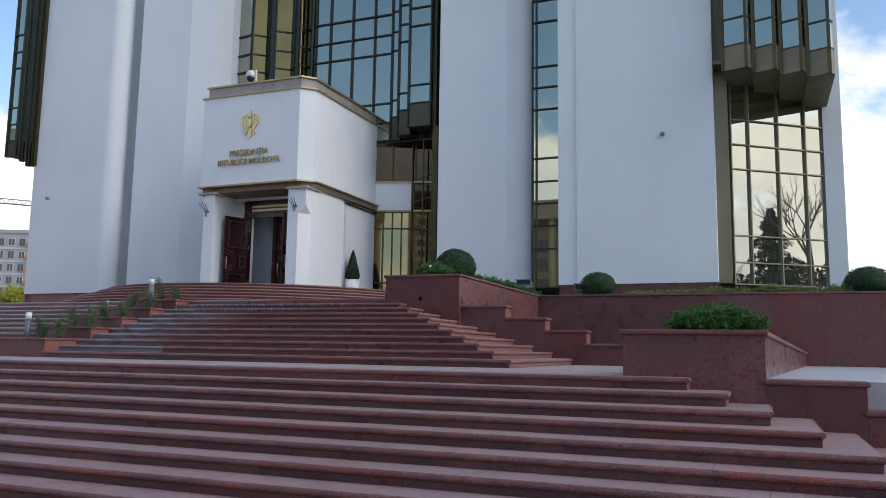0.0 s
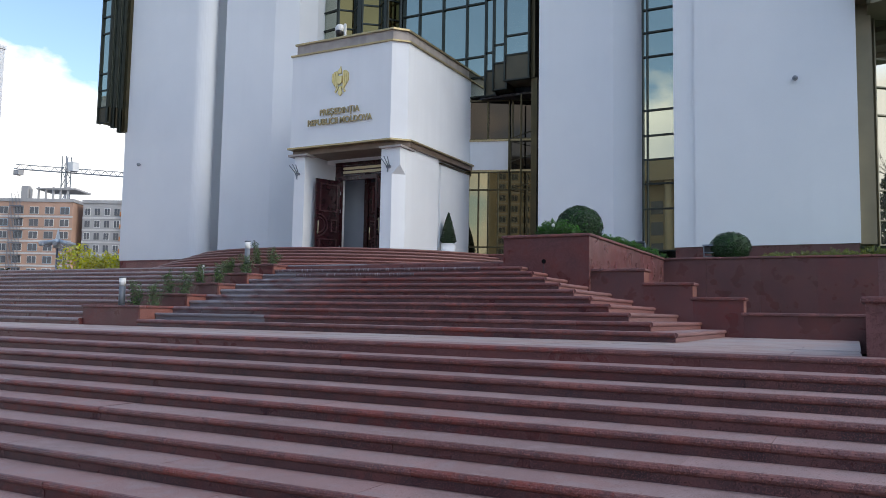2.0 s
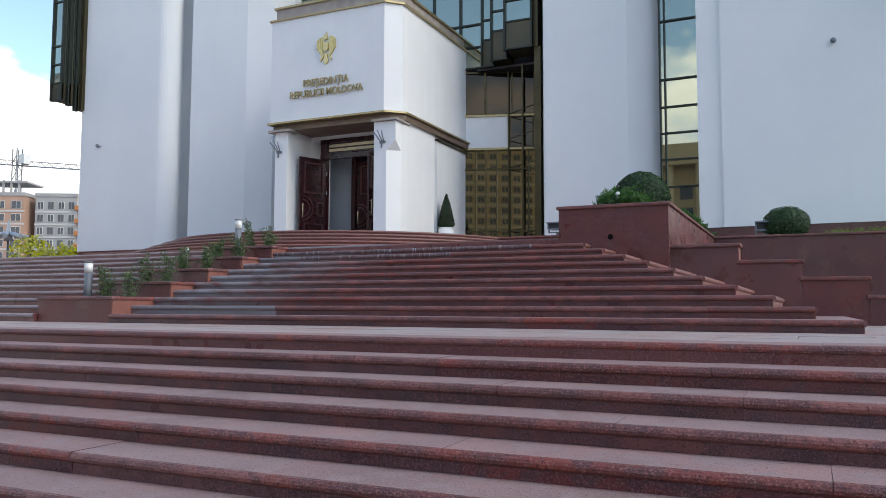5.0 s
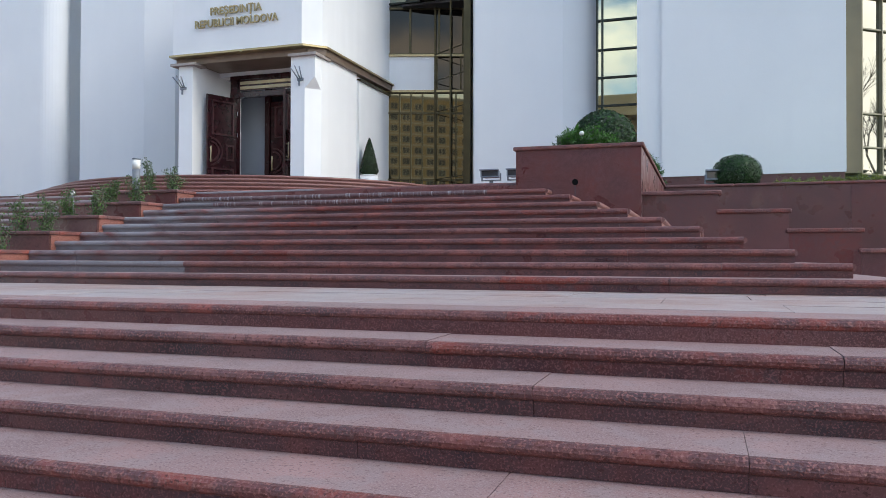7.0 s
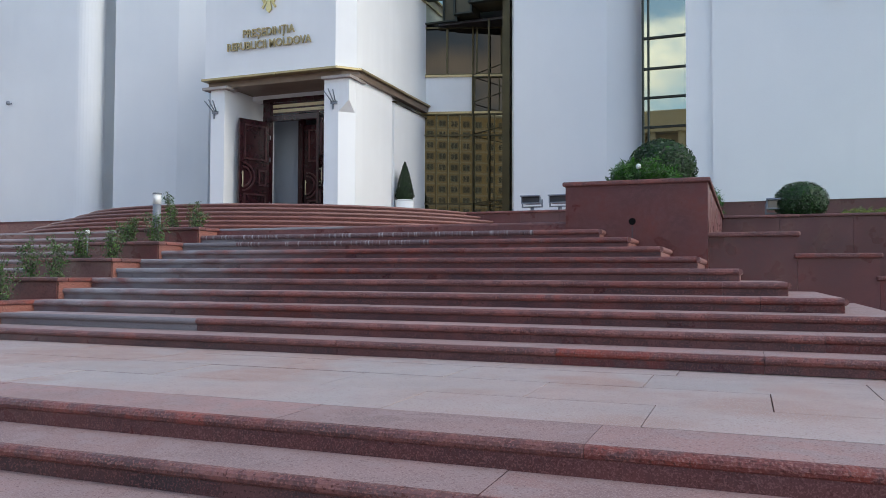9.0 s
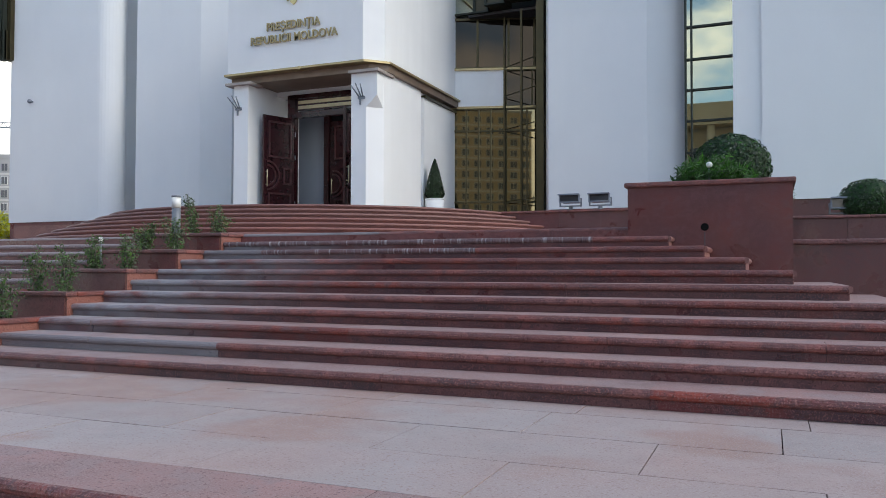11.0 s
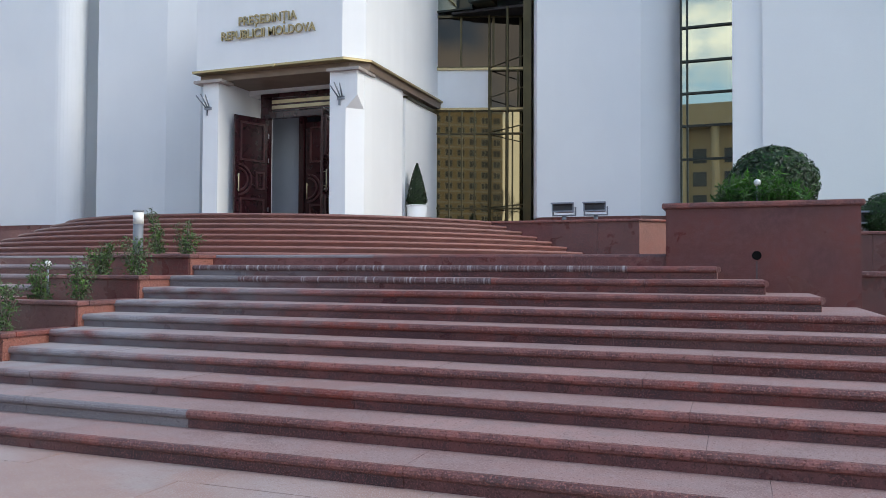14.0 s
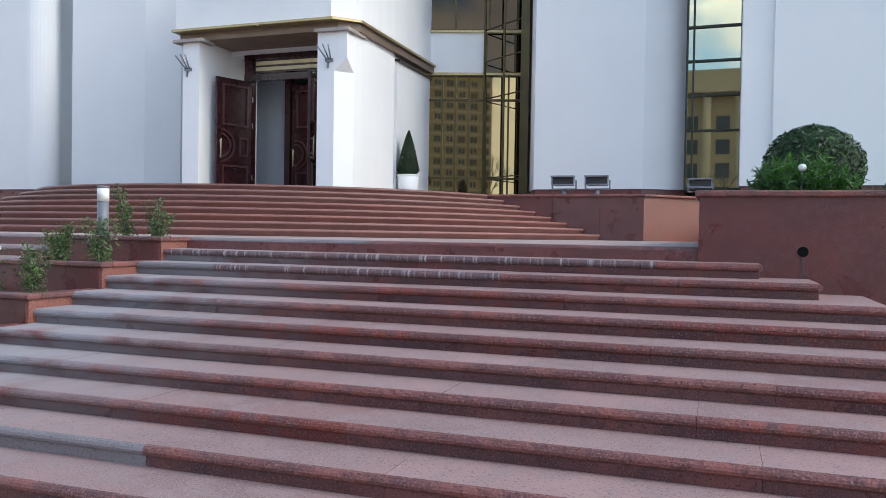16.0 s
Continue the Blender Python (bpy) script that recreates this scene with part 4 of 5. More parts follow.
for side in (-1, 1):
    for k in range(6):
        sx, sz, tx, tz = 0.13 + 0.042 * k, 0.36 + 0.016 * k - 0.006 * k * k, 0.13 + 0.044 * k, -0.30 + 0.062 * k
        part("wing_feather", plate([(side * (sx - 0.028), sz), (side * sx, sz + 0.05), (side * (sx + 0.028), sz), (side * (tx + 0.027), tz + 0.03), (side * tx, tz - 0.03), (side * (tx - 0.025), tz + 0.03)], 0.0, 0.035 + 0.02 * (k % 2)), GOLD, emblem)
    part("leg", plate([(side * 0.05, -0.20), (side * 0.10, -0.18), (side * 0.25, -0.38), (side * 0.20, -0.42)], 0.0, 0.05), GOLD, emblem)
part("shield", plate([(-0.10, 0.20), (0.10, 0.20), (0.10, -0.02), (0.0, -0.14), (-0.10, -0.02)], 0.04, 0.09), GOLD, emblem)
part("head", plate([(-0.06, 0.30), (-0.10, 0.42), (-0.02, 0.50), (0.05, 0.47), (0.06, 0.30)], 0.0, 0.07), GOLD, emblem)
part("cross", plate([(-0.02, 0.48), (-0.02, 0.58), (0.02, 0.58), (0.02, 0.48)], 0.0, 0.04), GOLD, emblem)
part("tail", plate([(-0.04, -0.16), (0.04, -0.16), (0.10, -0.46), (0.0, -0.55), (-0.10, -0.46)], 0.0, 0.05), GOLD, emblem)


SHIFT = -0.45      # the portal stands off the axis of the facade
for th in (portal, door_frame, sign, emblem):
    th.location.x += SHIFT


# ---- small fixtures ----
def flag_holder(x, y):
    th = thing("flag_holder", "dark metal three-pole flag holder on a pilaster", "flag holder", (x, y, 6.75), "flag holders")
    boxed("base_plate", (x - 0.10, x + 0.10, y - 0.05, y, 6.70, 6.78), STEEL, th)
    for k in (-1, 0, 1):
        bm = bmesh.new()
        bar(bm, (x + 0.05 * k, y - 0.03, 6.74), (x - 0.04 + 0.15 * k, y - 0.30, 7.08 - 0.03 * abs(k)), 0.018, 10)
        part("tube", bm, STEEL, th)
    bm = bmesh.new()
    box(bm, x - 0.06, x - 0.02, y - 0.04, y, 6.55, 6.70)
    part("cable", bm, STEEL, th)


flag_holder(-21.15, 25.32)
flag_holder(-17.08, 25.32)


def cctv(x, y, z):
    th = thing("security_camera", "white dome security camera on the portal roof", "camera", (x, y, z))
    boxed("bracket", (x + 0.10, x + 0.17, y - 0.04, y + 0.04, z, z + 0.62), CAPWHITE, th)
    boxed("arm", (x - 0.06, x + 0.10, y - 0.03, y + 0.03, z + 0.50, z + 0.58), CAPWHITE, th)
    bm = bmesh.new()
    bmesh.ops.create_uvsphere(bm, u_segments=16, v_segments=10, radius=0.20, matrix=Matrix.Translation((x - 0.10, y, z + 0.44)))
    part("housing", bm, CAPWHITE, th)
    bm = bmesh.new()
    bmesh.ops.create_uvsphere(bm, u_segments=16, v_segments=10, radius=0.16, matrix=Matrix.Translation((x - 0.10, y - 0.03, z + 0.31)))
    part("dome", bm, DARK, th)


cctv(-19.55, 25.7, ROOF + 0.53)


def wall_camera(x, y, z):
    th = thing("wall_camera", "small grey camera fixed to the facade slab", "camera", (x, y, z), "facade cameras")
    bm = bmesh.new()
    bar(bm, (x, y, z), (x, y - 0.12, z), 0.03, 10)
    part("stem", bm, STEEL, th)
    bm = bmesh.new()
    bmesh.ops.create_uvsphere(bm, u_segments=12, v_segments=8, radius=0.085, matrix=Matrix.Translation((x, y - 0.15, z - 0.01)))
    part("housing", bm, STEEL, th)


wall_camera(-3.91, 28.3, 9.12)
wall_camera(-33.14, 28.3, 8.53)


def floodlight(x, y, z):
    th = thing("floodlight", "dark rectangular floodlight on a short post", "floodlight", (x, y, z), "terrace floodlights")
    bm = bmesh.new()
    bar(bm, (x, y, z), (x, y, z + 0.16), 0.05, 10)
    part("post", bm, STEEL, th)
    bm = bmesh.new()
    box(bm, x - 0.28, x + 0.28, y - 0.03, y + 0.03, z + 0.15, z + 0.18)
    box(bm, x - 0.28, x - 0.25, y - 0.03, y + 0.03, z + 0.18, z + 0.36)
    box(bm, x + 0.25, x + 0.28, y - 0.03, y + 0.03, z + 0.18, z + 0.36)
    part("yoke", bm, STEEL, th)
    bm = bmesh.new()
    prism(bm, [(x - 0.24, y - 0.16), (x + 0.24, y - 0.16), (x + 0.20, y + 0.16), (x - 0.20, y + 0.16)], z + 0.24, z + 0.44)
    part("housing", bm, LAMPBODY, th, round_by=0.012)
    bm = bmesh.new()
    box(bm, x - 0.26, x + 0.26, y - 0.18, y - 0.162, z + 0.24, z + 0.27)
    box(bm, x - 0.26, x + 0.26, y - 0.30, y - 0.162, z + 0.42, z + 0.45)
    box(bm, x - 0.26, x - 0.23, y - 0.18, y - 0.162, z + 0.27, z + 0.42)
    box(bm, x + 0.23, x + 0.26, y - 0.18, y - 0.162, z + 0.27, z + 0.42)
    part("front_rim", bm, LAMPBODY, th)
    bm = bmesh.new()
    box(bm, x - 0.23, x + 0.23, y - 0.172, y - 0.163, z + 0.27, z + 0.42)
    part("front_glass", bm, PANE, th)


floodlight(-11.42, 25.8, TERR_Z)
floodlight(-10.68, 25.8, TERR_Z)
floodlight(-8.55, 26.9, TERR_Z)
floodlight(-5.55, 22.6, 2.93)


def bollard(x, y, z, h):
    th = thing("bollard_light", "grey steel bollard light with a white ring cap", "bollard", (x, y, z), "bollard lights")
    bm = bmesh.new()
    bar(bm, (x, y, z), (x, y, z + h - 0.17), 0.06, 18)
    part("post", bm, BOLLARD, th)
    bm = bmesh.new()
    bar(bm, (x, y, z + h - 0.17), (x, y, z + h - 0.025), 0.062, 18)
    part("lens_ring", bm, CAPWHITE, th)
    bm = bmesh.new()
    bar(bm, (x, y, z + h - 0.025), (x, y, z + h), 0.066, 18)
    part("cap", bm, BOLLARD, th)


bollard(-14.42, 15.12, 2.46, 0.60)
bollard(-14.62, 11.95, 1.50, 0.60)


# ---- plants ----
def leaf_cloud(bm, spots, size, rng, flat=0.5, up=0.0, slim=0.45):
    """A small bent leaf of two triangles at every spot; spots are (place, outward way)."""
    for p, n in spots:
        n = Vector((n[0] + rng.uniform(-flat, flat), n[1] + rng.uniform(-flat, flat), n[2] + rng.uniform(-flat, flat) + up)).normalized()
        s = size * rng.uniform(0.6, 1.35)
        u = n.orthogonal().normalized()
        u.rotate(Matrix.Rotation(rng.uniform(0, 6.28), 3, n))
        w = n.cross(u)
        a = bm.verts.new(Vector(p) - u * s)
        b = bm.verts.new(Vector(p) + w * s * slim + n * s * 0.15)
        c = bm.verts.new(Vector(p) + u * s)
        d = bm.verts.new(Vector(p) - w * s * slim + n * s * 0.15)
        bm.faces.new([a, b, c])
        bm.faces.new([a, c, d])


def ball_bush(x, y, z, rx, rz, n, rng, name="clipped_boxwood", label="dark green boxwood clipped into a ball", group="clipped boxwood balls"):
    th = thing(name, label, "bush", (x, y, z), group)
    bm = bmesh.new()
    bmesh.ops.create_uvsphere(bm, u_segments=20, v_segments=12, radius=1.0)
    for v in bm.verts:
        v.co = Vector((x + v.co.x * rx * 0.93, y + v.co.y * rx * 0.93, z + rz * 0.95 + v.co.z * rz * 0.93))
        v.co += Vector(noise.noise_vector(v.co * 5)) * 0.03
    part("twig_core", bm, BOX, th)
    bm = bmesh.new()
    spots = []
    for _ in range(n):
        d = Vector((rng.gauss(0, 1), rng.gauss(0, 1), rng.gauss(0, 1))).normalized()
        k = 0.95 + rng.uniform(-0.03, 0.07) + 0.05 * noise.noise(d * 4 + Vector((x, y, z)))
        spots.append(((x + d.x * rx * k, y + d.y * rx * k, z + rz * 0.95 + d.z * rz * k), d))
    leaf_cloud(bm, spots, 0.026, rng, 0.7)
    tagged(part("foliage", bm, BOX, th), kind="stuff")
    return th


def spray_bush(x, y, z, rx, ry, h, n, rng, mat=JUNIPER, label="bright green spreading juniper in the planter", name="juniper", group="spreading junipers", blade=0.05):
    """A spreading conifer: many arching sprays, each a stem set with needles."""
    th = thing(name, label, "shrub", (x, y, z), group)
    stems, leaves = bmesh.new(), bmesh.new()
    for _ in range(n):
        a, r = rng.uniform(0, 6.28), math.sqrt(rng.random())
        base = Vector((x + 0.35 * rx * r * math.cos(a), y + 0.35 * ry * r * math.sin(a), z))
        tip = Vector((x + rx * r * math.cos(a), y + ry * r * math.sin(a), z + h * (1.0 - 0.45 * r * r) * rng.uniform(0.7, 1.1)))
        mid = (base + tip) / 2 + Vector((0, 0, h * 0.18))
        bar(stems, base, mid, 0.006, 3, 0.004)
        bar(stems, mid, tip, 0.004, 3, 0.002)
        spots = []
        for k in range(60):
            t = 0.2 + 0.8 * k / 59
            p = base * (1 - t) ** 2 + mid * 2 * t * (1 - t) + tip * t * t
            p += Vector((rng.uniform(-1, 1), rng.uniform(-1, 1), rng.uniform(-0.6, 1))) * 0.035
            spots.append((p, (rng.uniform(-1, 1), rng.uniform(-1, 1), rng.uniform(-0.2, 1))))
        leaf_cloud(leaves, spots, blade, rng, 0.5, slim=0.13)
    tagged(part("stem", stems, BARK, th), kind="stuff")
    tagged(part("foliage", leaves, mat, th), kind="stuff")
    return th


prng = random.Random(11)
ball_bush(-7.27, 16.78, 2.88, 0.46, 0.43, 5200, prng)
ball_bush(-5.17, 22.6, 2.93, 0.50, 0.40, 3200, prng)
ball_bush(1.62, 22.7, 2.93, 0.55, 0.40, 2600, prng)
spray_bush(-7.42, 15.95, 2.86, 0.48, 0.30, 0.46, 130, prng)
for k in range(7):
    spray_bush(-7.0 + prng.uniform(-0.1, 0.1), 17.2 + 0.85 * k, 2.86, 0.42, 0.6, 0.34, 45, prng)
spray_bush(-1.42, 10.2, 1.58, 0.60, 0.6, 0.42, 330, prng)
spray_bush(-1.30, 11.4, 1.58, 0.5, 0.7, 0.42, 180, prng)
for k in range(11):
    spray_bush(-3.9 + 0.62 * k + prng.uniform(-0.2, 0.2), 22.55 + prng.uniform(-0.1, 0.3), 2.9, 0.5, 0.4, 0.26 + 0.14 * prng.random(), 40, prng, CREEP, "low yellow-green creeping juniper along the terrace edge", "creeping_juniper", "creeping junipers", 0.04)


def young_shrub(x, y, z, h, rng):
    th = thing("young_shrub", "thin young upright shrub in a granite planter box", "shrub", (x, y, z), "young shrubs")
    stems, leaves = bmesh.new(), bmesh.new()
    for _ in range(rng.randint(5, 7)):
        tip = Vector((x + rng.uniform(-0.14, 0.14), y + rng.uniform(-0.14, 0.14), z + h * rng.uniform(0.6, 1.05)))
        bar(stems, (x, y, z), tip, 0.007, 4, 0.003)
        spots = []
        for k in range(130):
            t = rng.uniform(0.05, 1)
            p = Vector((x, y, z)).lerp(tip, t) + Vector((rng.gauss(0, 1), rng.gauss(0, 1), rng.gauss(0, 0.6))) * 0.045 * (1.25 - 0.6 * t)
            spots.append((p, (rng.uniform(-1, 1), rng.uniform(-1, 1), rng.uniform(-0.3, 1))))
        leaf_cloud(leaves, spots, 0.018, rng, 0.6)
    tagged(part("stem", stems, BARK, th), kind="stuff")
    tagged(part("foliage", leaves, SHRUB, th), kind="stuff")


for k in range(5):
    y0, z = 14.93 - 0.815 * k, PLAT_Z - 0.24 * k - 0.06
    for dx in (-0.30, -0.75):
        young_shrub(-13.60 + dx + prng.uniform(-0.06, 0.06), y0 + 0.38 + prng.uniform(-0.1, 0.1), z, 0.44 + 0.18 * prng.random(), prng)
# white marker ball among the shrubs
for x, y, z in ((-14.42, 13.8, 2.38), (-7.45, 15.75, 3.20)):
    th = thing("garden_lamp", "small white globe garden lamp on a thin stem", "lamp", (x, y, z - 0.3), "garden lamps")
    bm = bmesh.new()
    bar(bm, (x, y, z - 0.32), (x, y, z), 0.012, 8)
    part("stem", bm, STEEL, th)
    bm = bmesh.new()
    bmesh.ops.create_uvsphere(bm, u_segments=12, v_segments=8, radius=0.035, matrix=Matrix.Translation((x, y, z + 0.02)))
    part("globe", bm, CAPWHITE, th)

# conical conifer in its white pot
th = thing("plant_pot", "plain white round pot beside the portal", "pot", (-16.28, 28.5, TERR_Z))
bm = bmesh.new()
bar(bm, (-16.28, 28.5, TERR_Z), (-16.28, 28.5, TERR_Z + 0.70), 0.25, 24, 0.30)
part("body", bm, WHITE2, th)
bm = bmesh.new()
bar(bm, (-16.28, 28.5, TERR_Z + 0.70), (-16.28, 28.5, TERR_Z + 0.74), 0.31, 24)
part("rim", bm, WHITE2, th)
th = thing("conical_conifer", "dark green conifer clipped to a cone in a white pot", "shrub", (-16.28, 28.5, TERR_Z + 0.74))
bm = bmesh.new()
bar(bm, (-16.28, 28.5, TERR_Z + 0.74), (-16.28, 28.5, TERR_Z + 1.85), 0.26, 12, 0.02)
part("twig_core", bm, CYPRESS, th)
bm = bmesh.new()
spots = []
for _ in range(3000):
    t = prng.random() ** 1.4
    r = 0.31 * (1 - t) ** 0.75 * (0.9 + 0.2 * prng.random()) * min(1, 0.6 + 4 * t)
    a = prng.uniform(0, 6.28)
    spots.append(((-16.28 + r * math.cos(a), 28.5 + r * math.sin(a), TERR_Z + 0.75 + 1.20 * t), (math.cos(a), math.sin(a), 0.5)))
leaf_cloud(bm, spots, 0.035, prng, 0.6)
part("foliage", bm, CYPRESS, th)


# ---- distance: apartment blocks, crane, trees ----
def apartment(name, label, origin, yaw, width, depth, floors, bays, wall, mats, balcony=None, base=-1.0):
    """A block with its storeys, a window of frame and pane in every bay, floor bands, parapet."""
    th = thing(name, label, "building", origin)
    h = 3.0 * floors + 1.2
    bm = bmesh.new()
    box(bm, 0, width, 0, depth, base, h)
    part("wall", bm, wall, th, at=(0, 0, 0))
    bm = bmesh.new()
    box(bm, -0.2, width + 0.2, -0.2, depth + 0.2, h, h + 0.8)
    part("parapet", bm, CONCRETE, th, at=(0, 0, 0))
    bw = width / bays
    for f in range(floors):
        bm = bmesh.new()
        box(bm, -0.05, width + 0.05, -0.12, 0, 3.0 * f + 0.4, 3.0 * f + 0.85)
        part("floor_band", bm, BANDPAINT, th, at=(0, 0, 0))
        for b in range(bays):
            x = bw * b + bw * 0.2
            win = bmesh.new()
            box(win, x, x + bw * 0.6, -0.10, 0.0, 3.0 * f + 1.2, 3.0 * f + 3.0)
            wn = part("window", win, mats[(b + f) % len(mats)], th, at=(0, 0, 0))
            pn = bmesh.new()
            box(pn, x + 0.1, x + bw * 0.29, -0.14, -0.09, 3.0 * f + 1.3, 3.0 * f + 2.9)
            box(pn, x + bw * 0.33, x + bw * 0.6 - 0.1, -0.14, -0.09, 3.0 * f + 1.3, 3.0 * f + 2.9)
            part("pane", pn, PANE, wn, at=(0, 0, 0))
        if balcony:
            bm = bmesh.new()
            box(bm, width - 0.2, width + 1.6, -0.8, 2.4, 3.0 * f + 1.0, 3.0 * f + 2.0)
            part("balcony", bm, balcony, th, at=(0, 0, 0))
    th.matrix_basis = pose(*origin, 0, 0, yaw)
    return th


block = apartment("apartment_block", "new brick apartment block under construction with pale window bands", (-186.9, 119.0, -1), 27, 18.7, 16, 9, 5, BRICK, (CAPWHITE, CAPWHITE, BLUEPANEL, CAPWHITE, CONCRETE))
for k in range(9):
    bm = bmesh.new()
    bar(bm, (3.9 + 0.34 * k, -1.3, -1), (3.9 + 0.34 * k, -1.3, 29.8 + 0.4 * (k % 3)), 0.05, 4)
    part("scaffold_pole", bm, STEEL, block, at=(0, 0, 0))
for k in range(10):
    bm = bmesh.new()
    box(bm, 3.8, 6.8, -1.35, -0.2, 3.0 * k, 3.0 * k + 0.12)
    part("scaffold_deck", bm, STEEL, block, at=(0, 0, 0))
for k in range(6):
    bm = bmesh.new()
    box(bm, 7.5 + 1.8 * k, 7.9 + 1.8 * k, 1.0, 1.4, 29.0, 31.6 + 0.5 * (k % 2))
    part("raw_column", bm, CONCRETE, block, at=(0, 0, 0))
bm = bmesh.new()
box(bm, 9.0, 18.7, 0.8, 9.0, 31.4, 31.8)
box(bm, 5.6, 7.2, 0.4, 2.0, 29.0, 32.2)
part("roof_frame", bm, CONCRETE, block, at=(0, 0, 0))
apartment("apartment_block", "grey concrete apartment block with orange balconies", (-169.1, 129.5, -1), 27, 9.6, 16, 9, 4, CONCRETE, (CAPWHITE, CONCRETE), ORANGEPAINT)
apartment("apartment_block", "tall tan apartment block far across the square", (42.0, -150.0, -1), 180, 27.0, 14, 15, 8, TAN, (CAPWHITE, BLUEPANEL, CONCRETE))
th = thing("tower_crane", "steel lattice tower crane above the new block", "crane", (-168, 122, GROUND_Z))
bm = bmesh.new()
for dx, dy in ((-0.7, -0.7), (0.7, -0.7), (0.7, 0.7), (-0.7, 0.7)):
    bar(bm, (-168 + dx, 122 + dy, GROUND_Z), (-168 + dx, 122 + dy, 37.5), 0.13, 4)
for k in range(18):
    s = 1 if k % 2 else -1
    bar(bm, (-168 - 0.7 * s, 121.3, 2 * k), (-168 + 0.7 * s, 121.3, 2 * k + 2), 0.09, 4)
    bar(bm, (-167.3, 122 - 0.7 * s, 2 * k), (-167.3, 122 + 0.7 * s, 2 * k + 2), 0.09, 4)
part("mast", bm, STEEL, th)
bm = bmesh.new()
jib = [Vector((-168 + 0.78 * s, 122 + 0.62 * s, 33.6 - 0.03 * s)) for s in (-11, 30)]
for dz, dy in ((0.0, -0.5), (0.0, 0.5), (1.1, 0.0)):
    bar(bm, jib[0] + Vector((0, dy, dz)), jib[1] + Vector((0, dy, dz)), 0.12, 4)
for k in range(22):
    p, q = jib[0].lerp(jib[1], k / 22), jib[0].lerp(jib[1], (k + 0.5) / 22)
    bar(bm, p, q + Vector((0, 0, 1.1)), 0.07, 4)
    bar(bm, q + Vector((0, 0, 1.1)), jib[0].lerp(jib[1], (k + 1) / 22), 0.07, 4)
part("jib", bm, STEEL, th)
boxed("counterweight", (-176.6, -174.8, 114.6, 116, 32.4, 33.6), CONCRETE, th)
boxed("cab", (-167, -165.2, 121.5, 123.2, 33.8, 36), CAPWHITE, th)
th.location, th.scale = (-223, 164, GROUND_Z), (1.35, 1.35, 1.32)

LX, LY = -55.6, 40.4
th = thing("street_lamp", "ornate street lamp with a ring of pale lantern heads", "street lamp", (LX, LY, GROUND_Z))
bm = bmesh.new()
bar(bm, (LX, LY, GROUND_Z), (LX, LY, 6.1), 0.11, 10, 0.07)
part("pole", bm, STEEL, th)
for k in range(8):
    a = math.pi * k / 4
    bm = bmesh.new()
    c, s = math.cos(a), math.sin(a)
    bar(bm, (LX + 0.1 * c, LY + 0.1 * s, 6.55), (LX + 1.25 * c, LY + 1.25 * s, 6.25), 0.14, 8, 0.17)
    part("lantern_head", bm, CAPWHITE, th)
bm = bmesh.new()
bar(bm, (LX, LY, 6.0), (LX, LY, 7.5), 0.3, 10, 0.02)
part("finial", bm, CAPWHITE, th)

th = thing("white_pylon", "plain white rendered tower beyond the stairs", "tower", (-41, 21, GROUND_Z))
boxed("shaft", (-46, -37.05, 19.0, 23.6, GROUND_Z - 0.05, 13.4), WHITE, th)
boxed("coping", (-46.05, -37.0, 18.95, 23.65, 13.4, 13.55), WHITE, th)


def crown_bush(x, y, z, r, h, n, mat, rng, name, label, leaf=0.25):
    th = thing(name, label, "bush", (x, y, z))
    bm = bmesh.new()
    lumps = [(Vector((x + rng.uniform(-r, r) * 0.6, y + rng.uniform(-r, r) * 0.6, z + h * rng.uniform(0.35, 0.72))), r * rng.uniform(0.35, 0.6)) for _ in range(9)]
    spots = []
    for _ in range(n):
        c, q = rng.choice(lumps)
        d = Vector((rng.gauss(0, 1), rng.gauss(0, 1), rng.gauss(0, 1))).normalized()
        spots.append((c + d * q * rng.uniform(0.6, 1.05), d))
    leaf_cloud(bm, spots, leaf, rng, 0.8)
    part("crown", bm, mat, th)
    bm = bmesh.new()
    bar(bm, (x, y, z - 0.2), (x, y, z + h * 0.5), 0.15, 8, 0.08)
    part("trunk", bm, BARK, th)


trng = random.Random(5)
crown_bush(-46.9, 37.0, GROUND_Z, 2.3, 6.3, 5200, SPRING, trng, "spring_bush", "yellow-green willow bush in new leaf", 0.15)
crown_bush(-43.6, 38.6, GROUND_Z, 2.1, 6.6, 4200, SPRING, trng, "spring_bush", "yellow-green willow bush in new leaf", 0.15)
for k in range(4):
    crown_bush(-57.5 + 1.9 * k, 31.0 + 1.2 * k, GROUND_Z, 1.6, 5.2 - 0.2 * k, 1300, CYPRESS, trng, "evergreen_bush", "dark evergreen bush beyond the stairs", 0.13)
crown_bush(20, 62, 2.5, 3.0, 6.0, 1800, SPRING, trng, "spring_bush", "yellow-green bush in new leaf", 0.2)


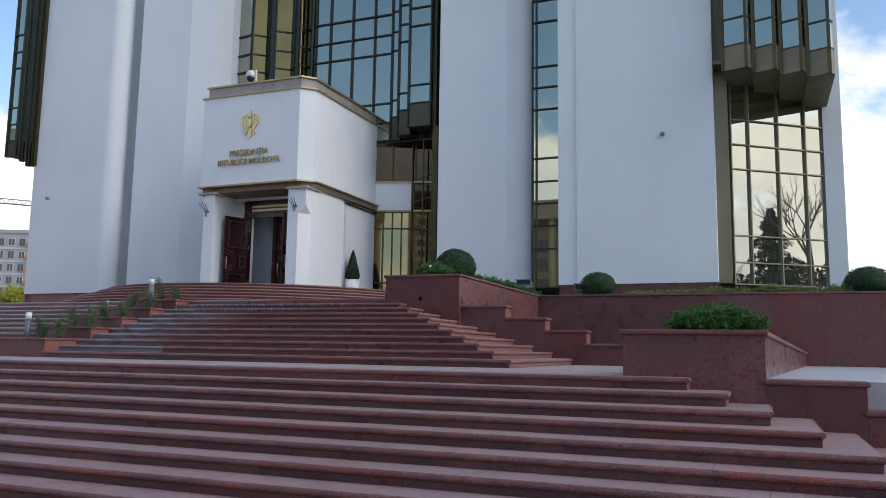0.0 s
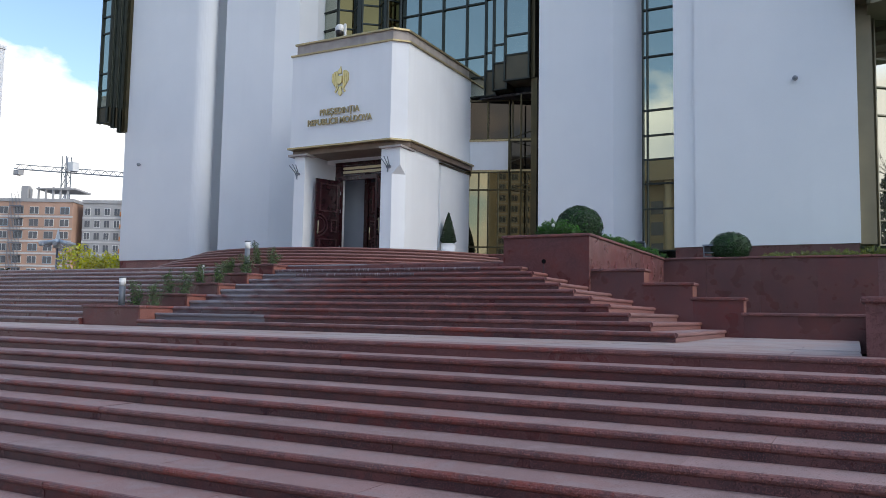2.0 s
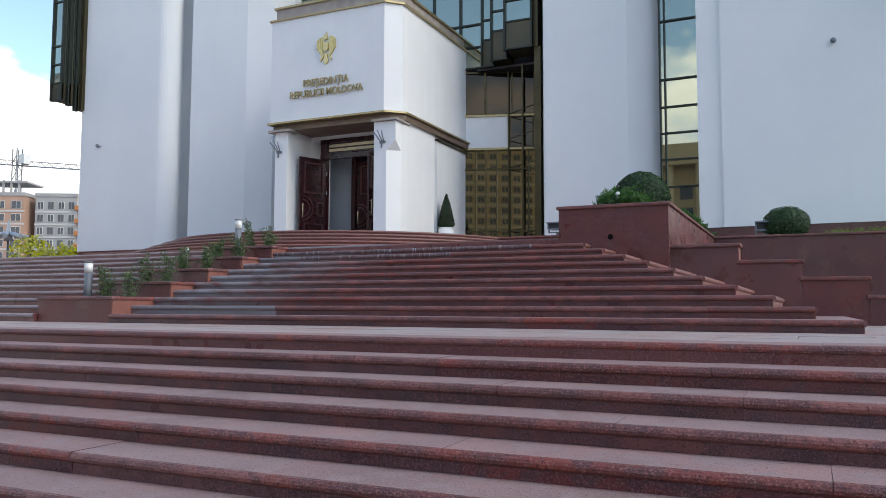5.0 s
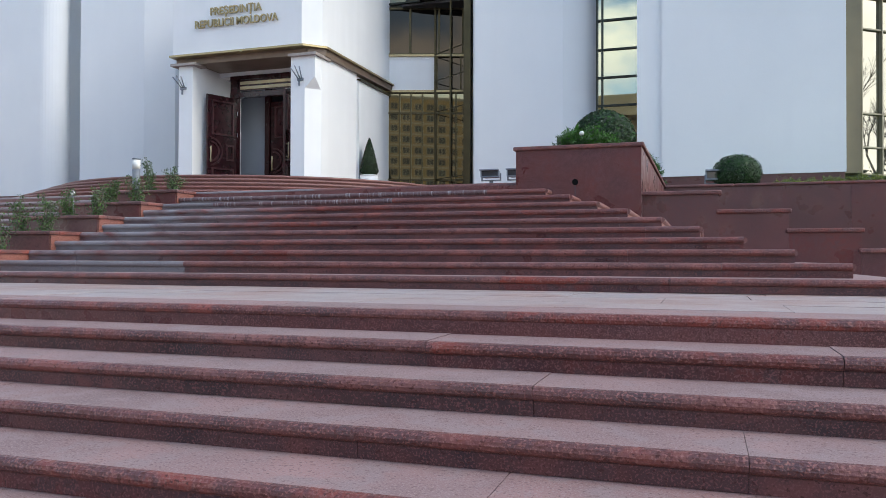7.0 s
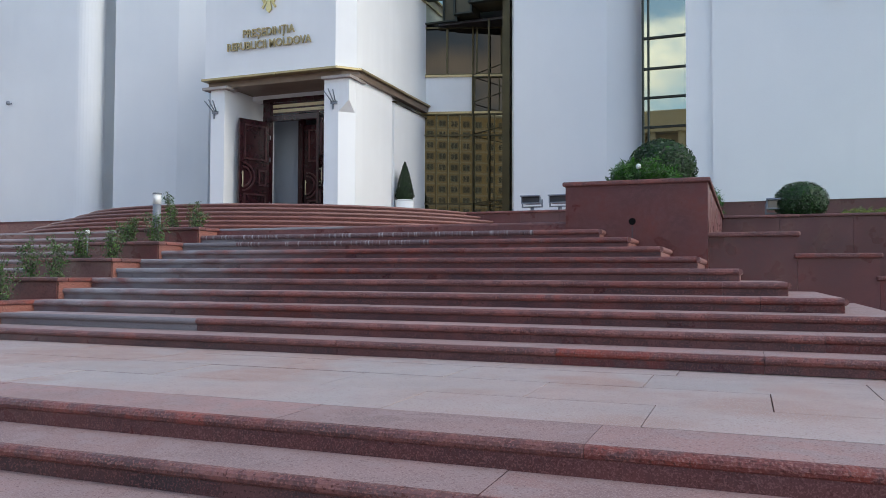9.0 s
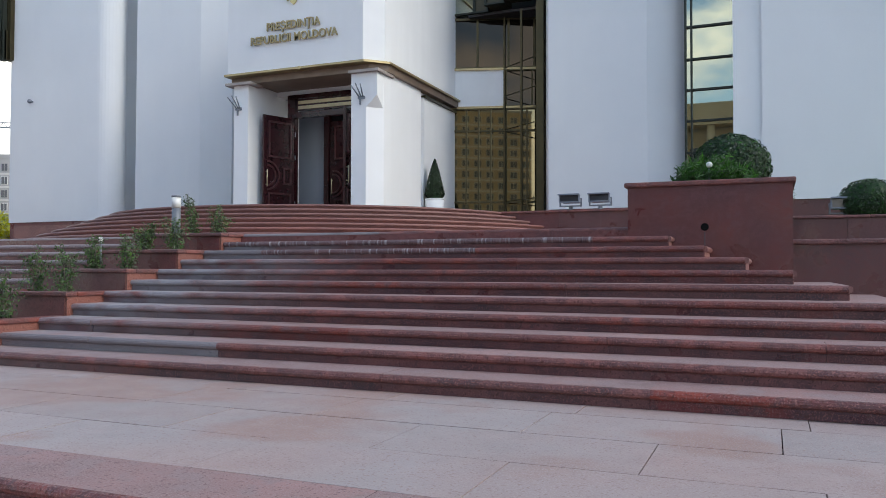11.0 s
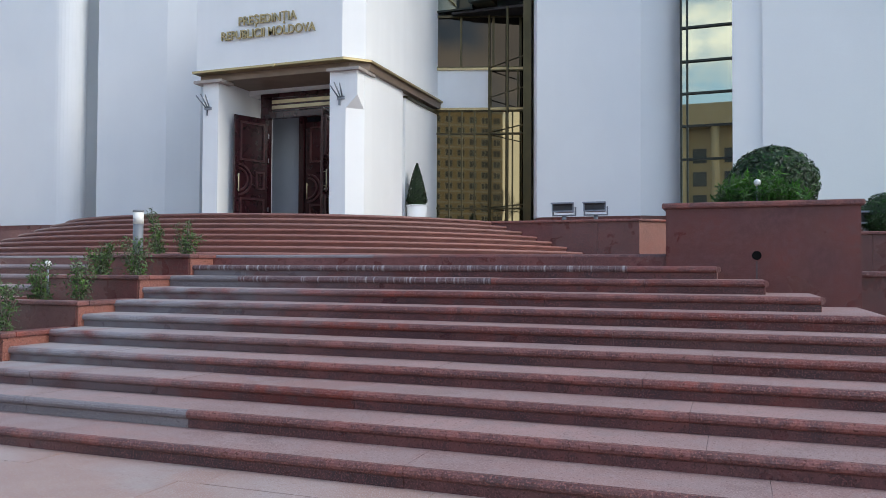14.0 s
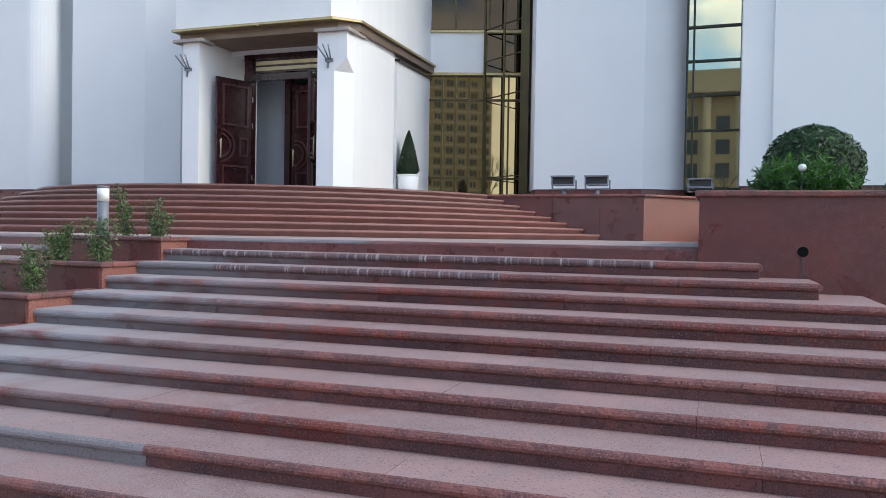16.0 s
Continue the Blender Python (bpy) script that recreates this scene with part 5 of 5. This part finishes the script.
def bare_tree(x, y, z, h, rng, label="bare spring tree with fine grey branches"):
    th = thing("bare_tree", label, "tree", (x, y, z), "bare trees")
    trunk, twigs = bmesh.new(), bmesh.new()
    bar(trunk, (x, y, z), (x + rng.uniform(-0.3, 0.3), y, z + h * 0.35), h * 0.018, 8, h * 0.013)

    def grow(p, d, length, r, level, bm):
        q = p + d * length
        bar(bm, p, q, r, 5 if level < 2 else 3, r * 0.65)
        if level >= 5:
            return
        for _ in range(3 if level < 4 else 2):
            e = (d + Vector((rng.uniform(-1, 1), rng.uniform(-1, 1), rng.uniform(-0.3, 0.8))) * 0.62).normalized()
            grow(q, e, length * rng.uniform(0.62, 0.85), r * 0.6, level + 1, twigs)

    grow(Vector((x, y, z + h * 0.34)), Vector((0, 0, 1)), h * 0.17, h * 0.012, 0, trunk)
    part("trunk", trunk, BARK, th)
    part("branch_crown", twigs, BARK, th)


for x, y, h in ((13, 70, 11), (17, 78, 12), (22, 75, 11), (27, 80, 13), (33, 84, 12), (10.5, 84, 10)):
    bare_tree(x, y, GROUND_Z, h + 1.5, trng)


def conifer(x, y, h, rng, spread=0.24):
    th = thing("spruce", "dark tall spruce across the square", "tree", (x, y, GROUND_Z), "spruces")
    bm = bmesh.new()
    bar(bm, (x, y, GROUND_Z), (x, y, h), 0.22, 8, 0.03)
    part("trunk", bm, BARK, th)
    bm = bmesh.new()
    spots = []
    for _ in range(3800):
        t = rng.random() ** 1.3
        lay_r = (1 - t) ** 0.8 * h * spread * (0.72 + 0.28 * math.cos(t * 55)) + 0.15
        a, r = rng.uniform(0, 6.28), lay_r * math.sqrt(rng.random())
        spots.append(((x + r * math.cos(a), y + r * math.sin(a), h * (0.12 + 0.88 * t) - 0.25 * r), (math.cos(a), math.sin(a), 0.6)))
    leaf_cloud(bm, spots, 0.24, rng, 0.7)
    part("crown", bm, CYPRESS, th)


# across the square, behind the walker: what the glass mirrors
conifer(28.9, 21.6, 11.8, trng, 0.36)
for x, y, h in ((27.5, 24.6, 15), (27.0, 18.6, 9), (31, 26, 13)):
    bare_tree(x, y, GROUND_Z, h, trng)
for k in range(5):
    crown_bush(30 + 0.6 * k, 15.0 + 3.0 * k, GROUND_Z, 3.0, 9.6 - 0.7 * (k % 2), 2600, CYPRESS, trng, "evergreen_bush", "dark evergreen bush beside the terrace", 0.25)
conifer(6.5, -14.0, 9.5, trng)
conifer(-1.0, -22.0, 8.0, trng)
for x, y, h in ((11, -12, 12), (14, -20, 13), (3, -26, 12), (-8, -32, 11), (24, -18, 13), (-30, -30, 12)):
    bare_tree(x, y, GROUND_Z, h, trng)
for k in range(8):
    crown_bush(-4 + 5 * k, -34 - (k % 3), GROUND_Z, 2.6, 3.4, 700, CYPRESS, trng, "evergreen_bush", "dark evergreen hedge bush across the square", 0.25)


def colonnade(x0, x1, y, h):
    th = thing("civic_building", "tan stone civic building with a colonnade across the square", "building", ((x0 + x1) / 2, y, GROUND_Z))
    boxed("wall", (x0, x1, y - 14, y, GROUND_Z, h - 3), TAN, th)
    boxed("roof_band", (x0 - 1, x1 + 1, y - 15, y + 2.6, h - 3, h), TAN, th)
    n = int((x1 - x0) / 4)
    for i in range(n + 1):
        bm = bmesh.new()
        xx = x0 + (x1 - x0) * i / n
        bar(bm, (xx, y + 1.8, GROUND_Z), (xx, y + 1.8, h - 3), 0.55, 14)
        part("column", bm, TAN, th)
    for i in range(n):
        for f in range(int((h - 4) / 3.2)):
            xx = x0 + (x1 - x0) * (i + 0.5) / n
            boxed("window", (xx - 0.9, xx + 0.9, y, y + 0.08, 1.2 + 3.2 * f, 3.2 + 3.2 * f), PANE, th)


colonnade(-80, -6, -62, 25)
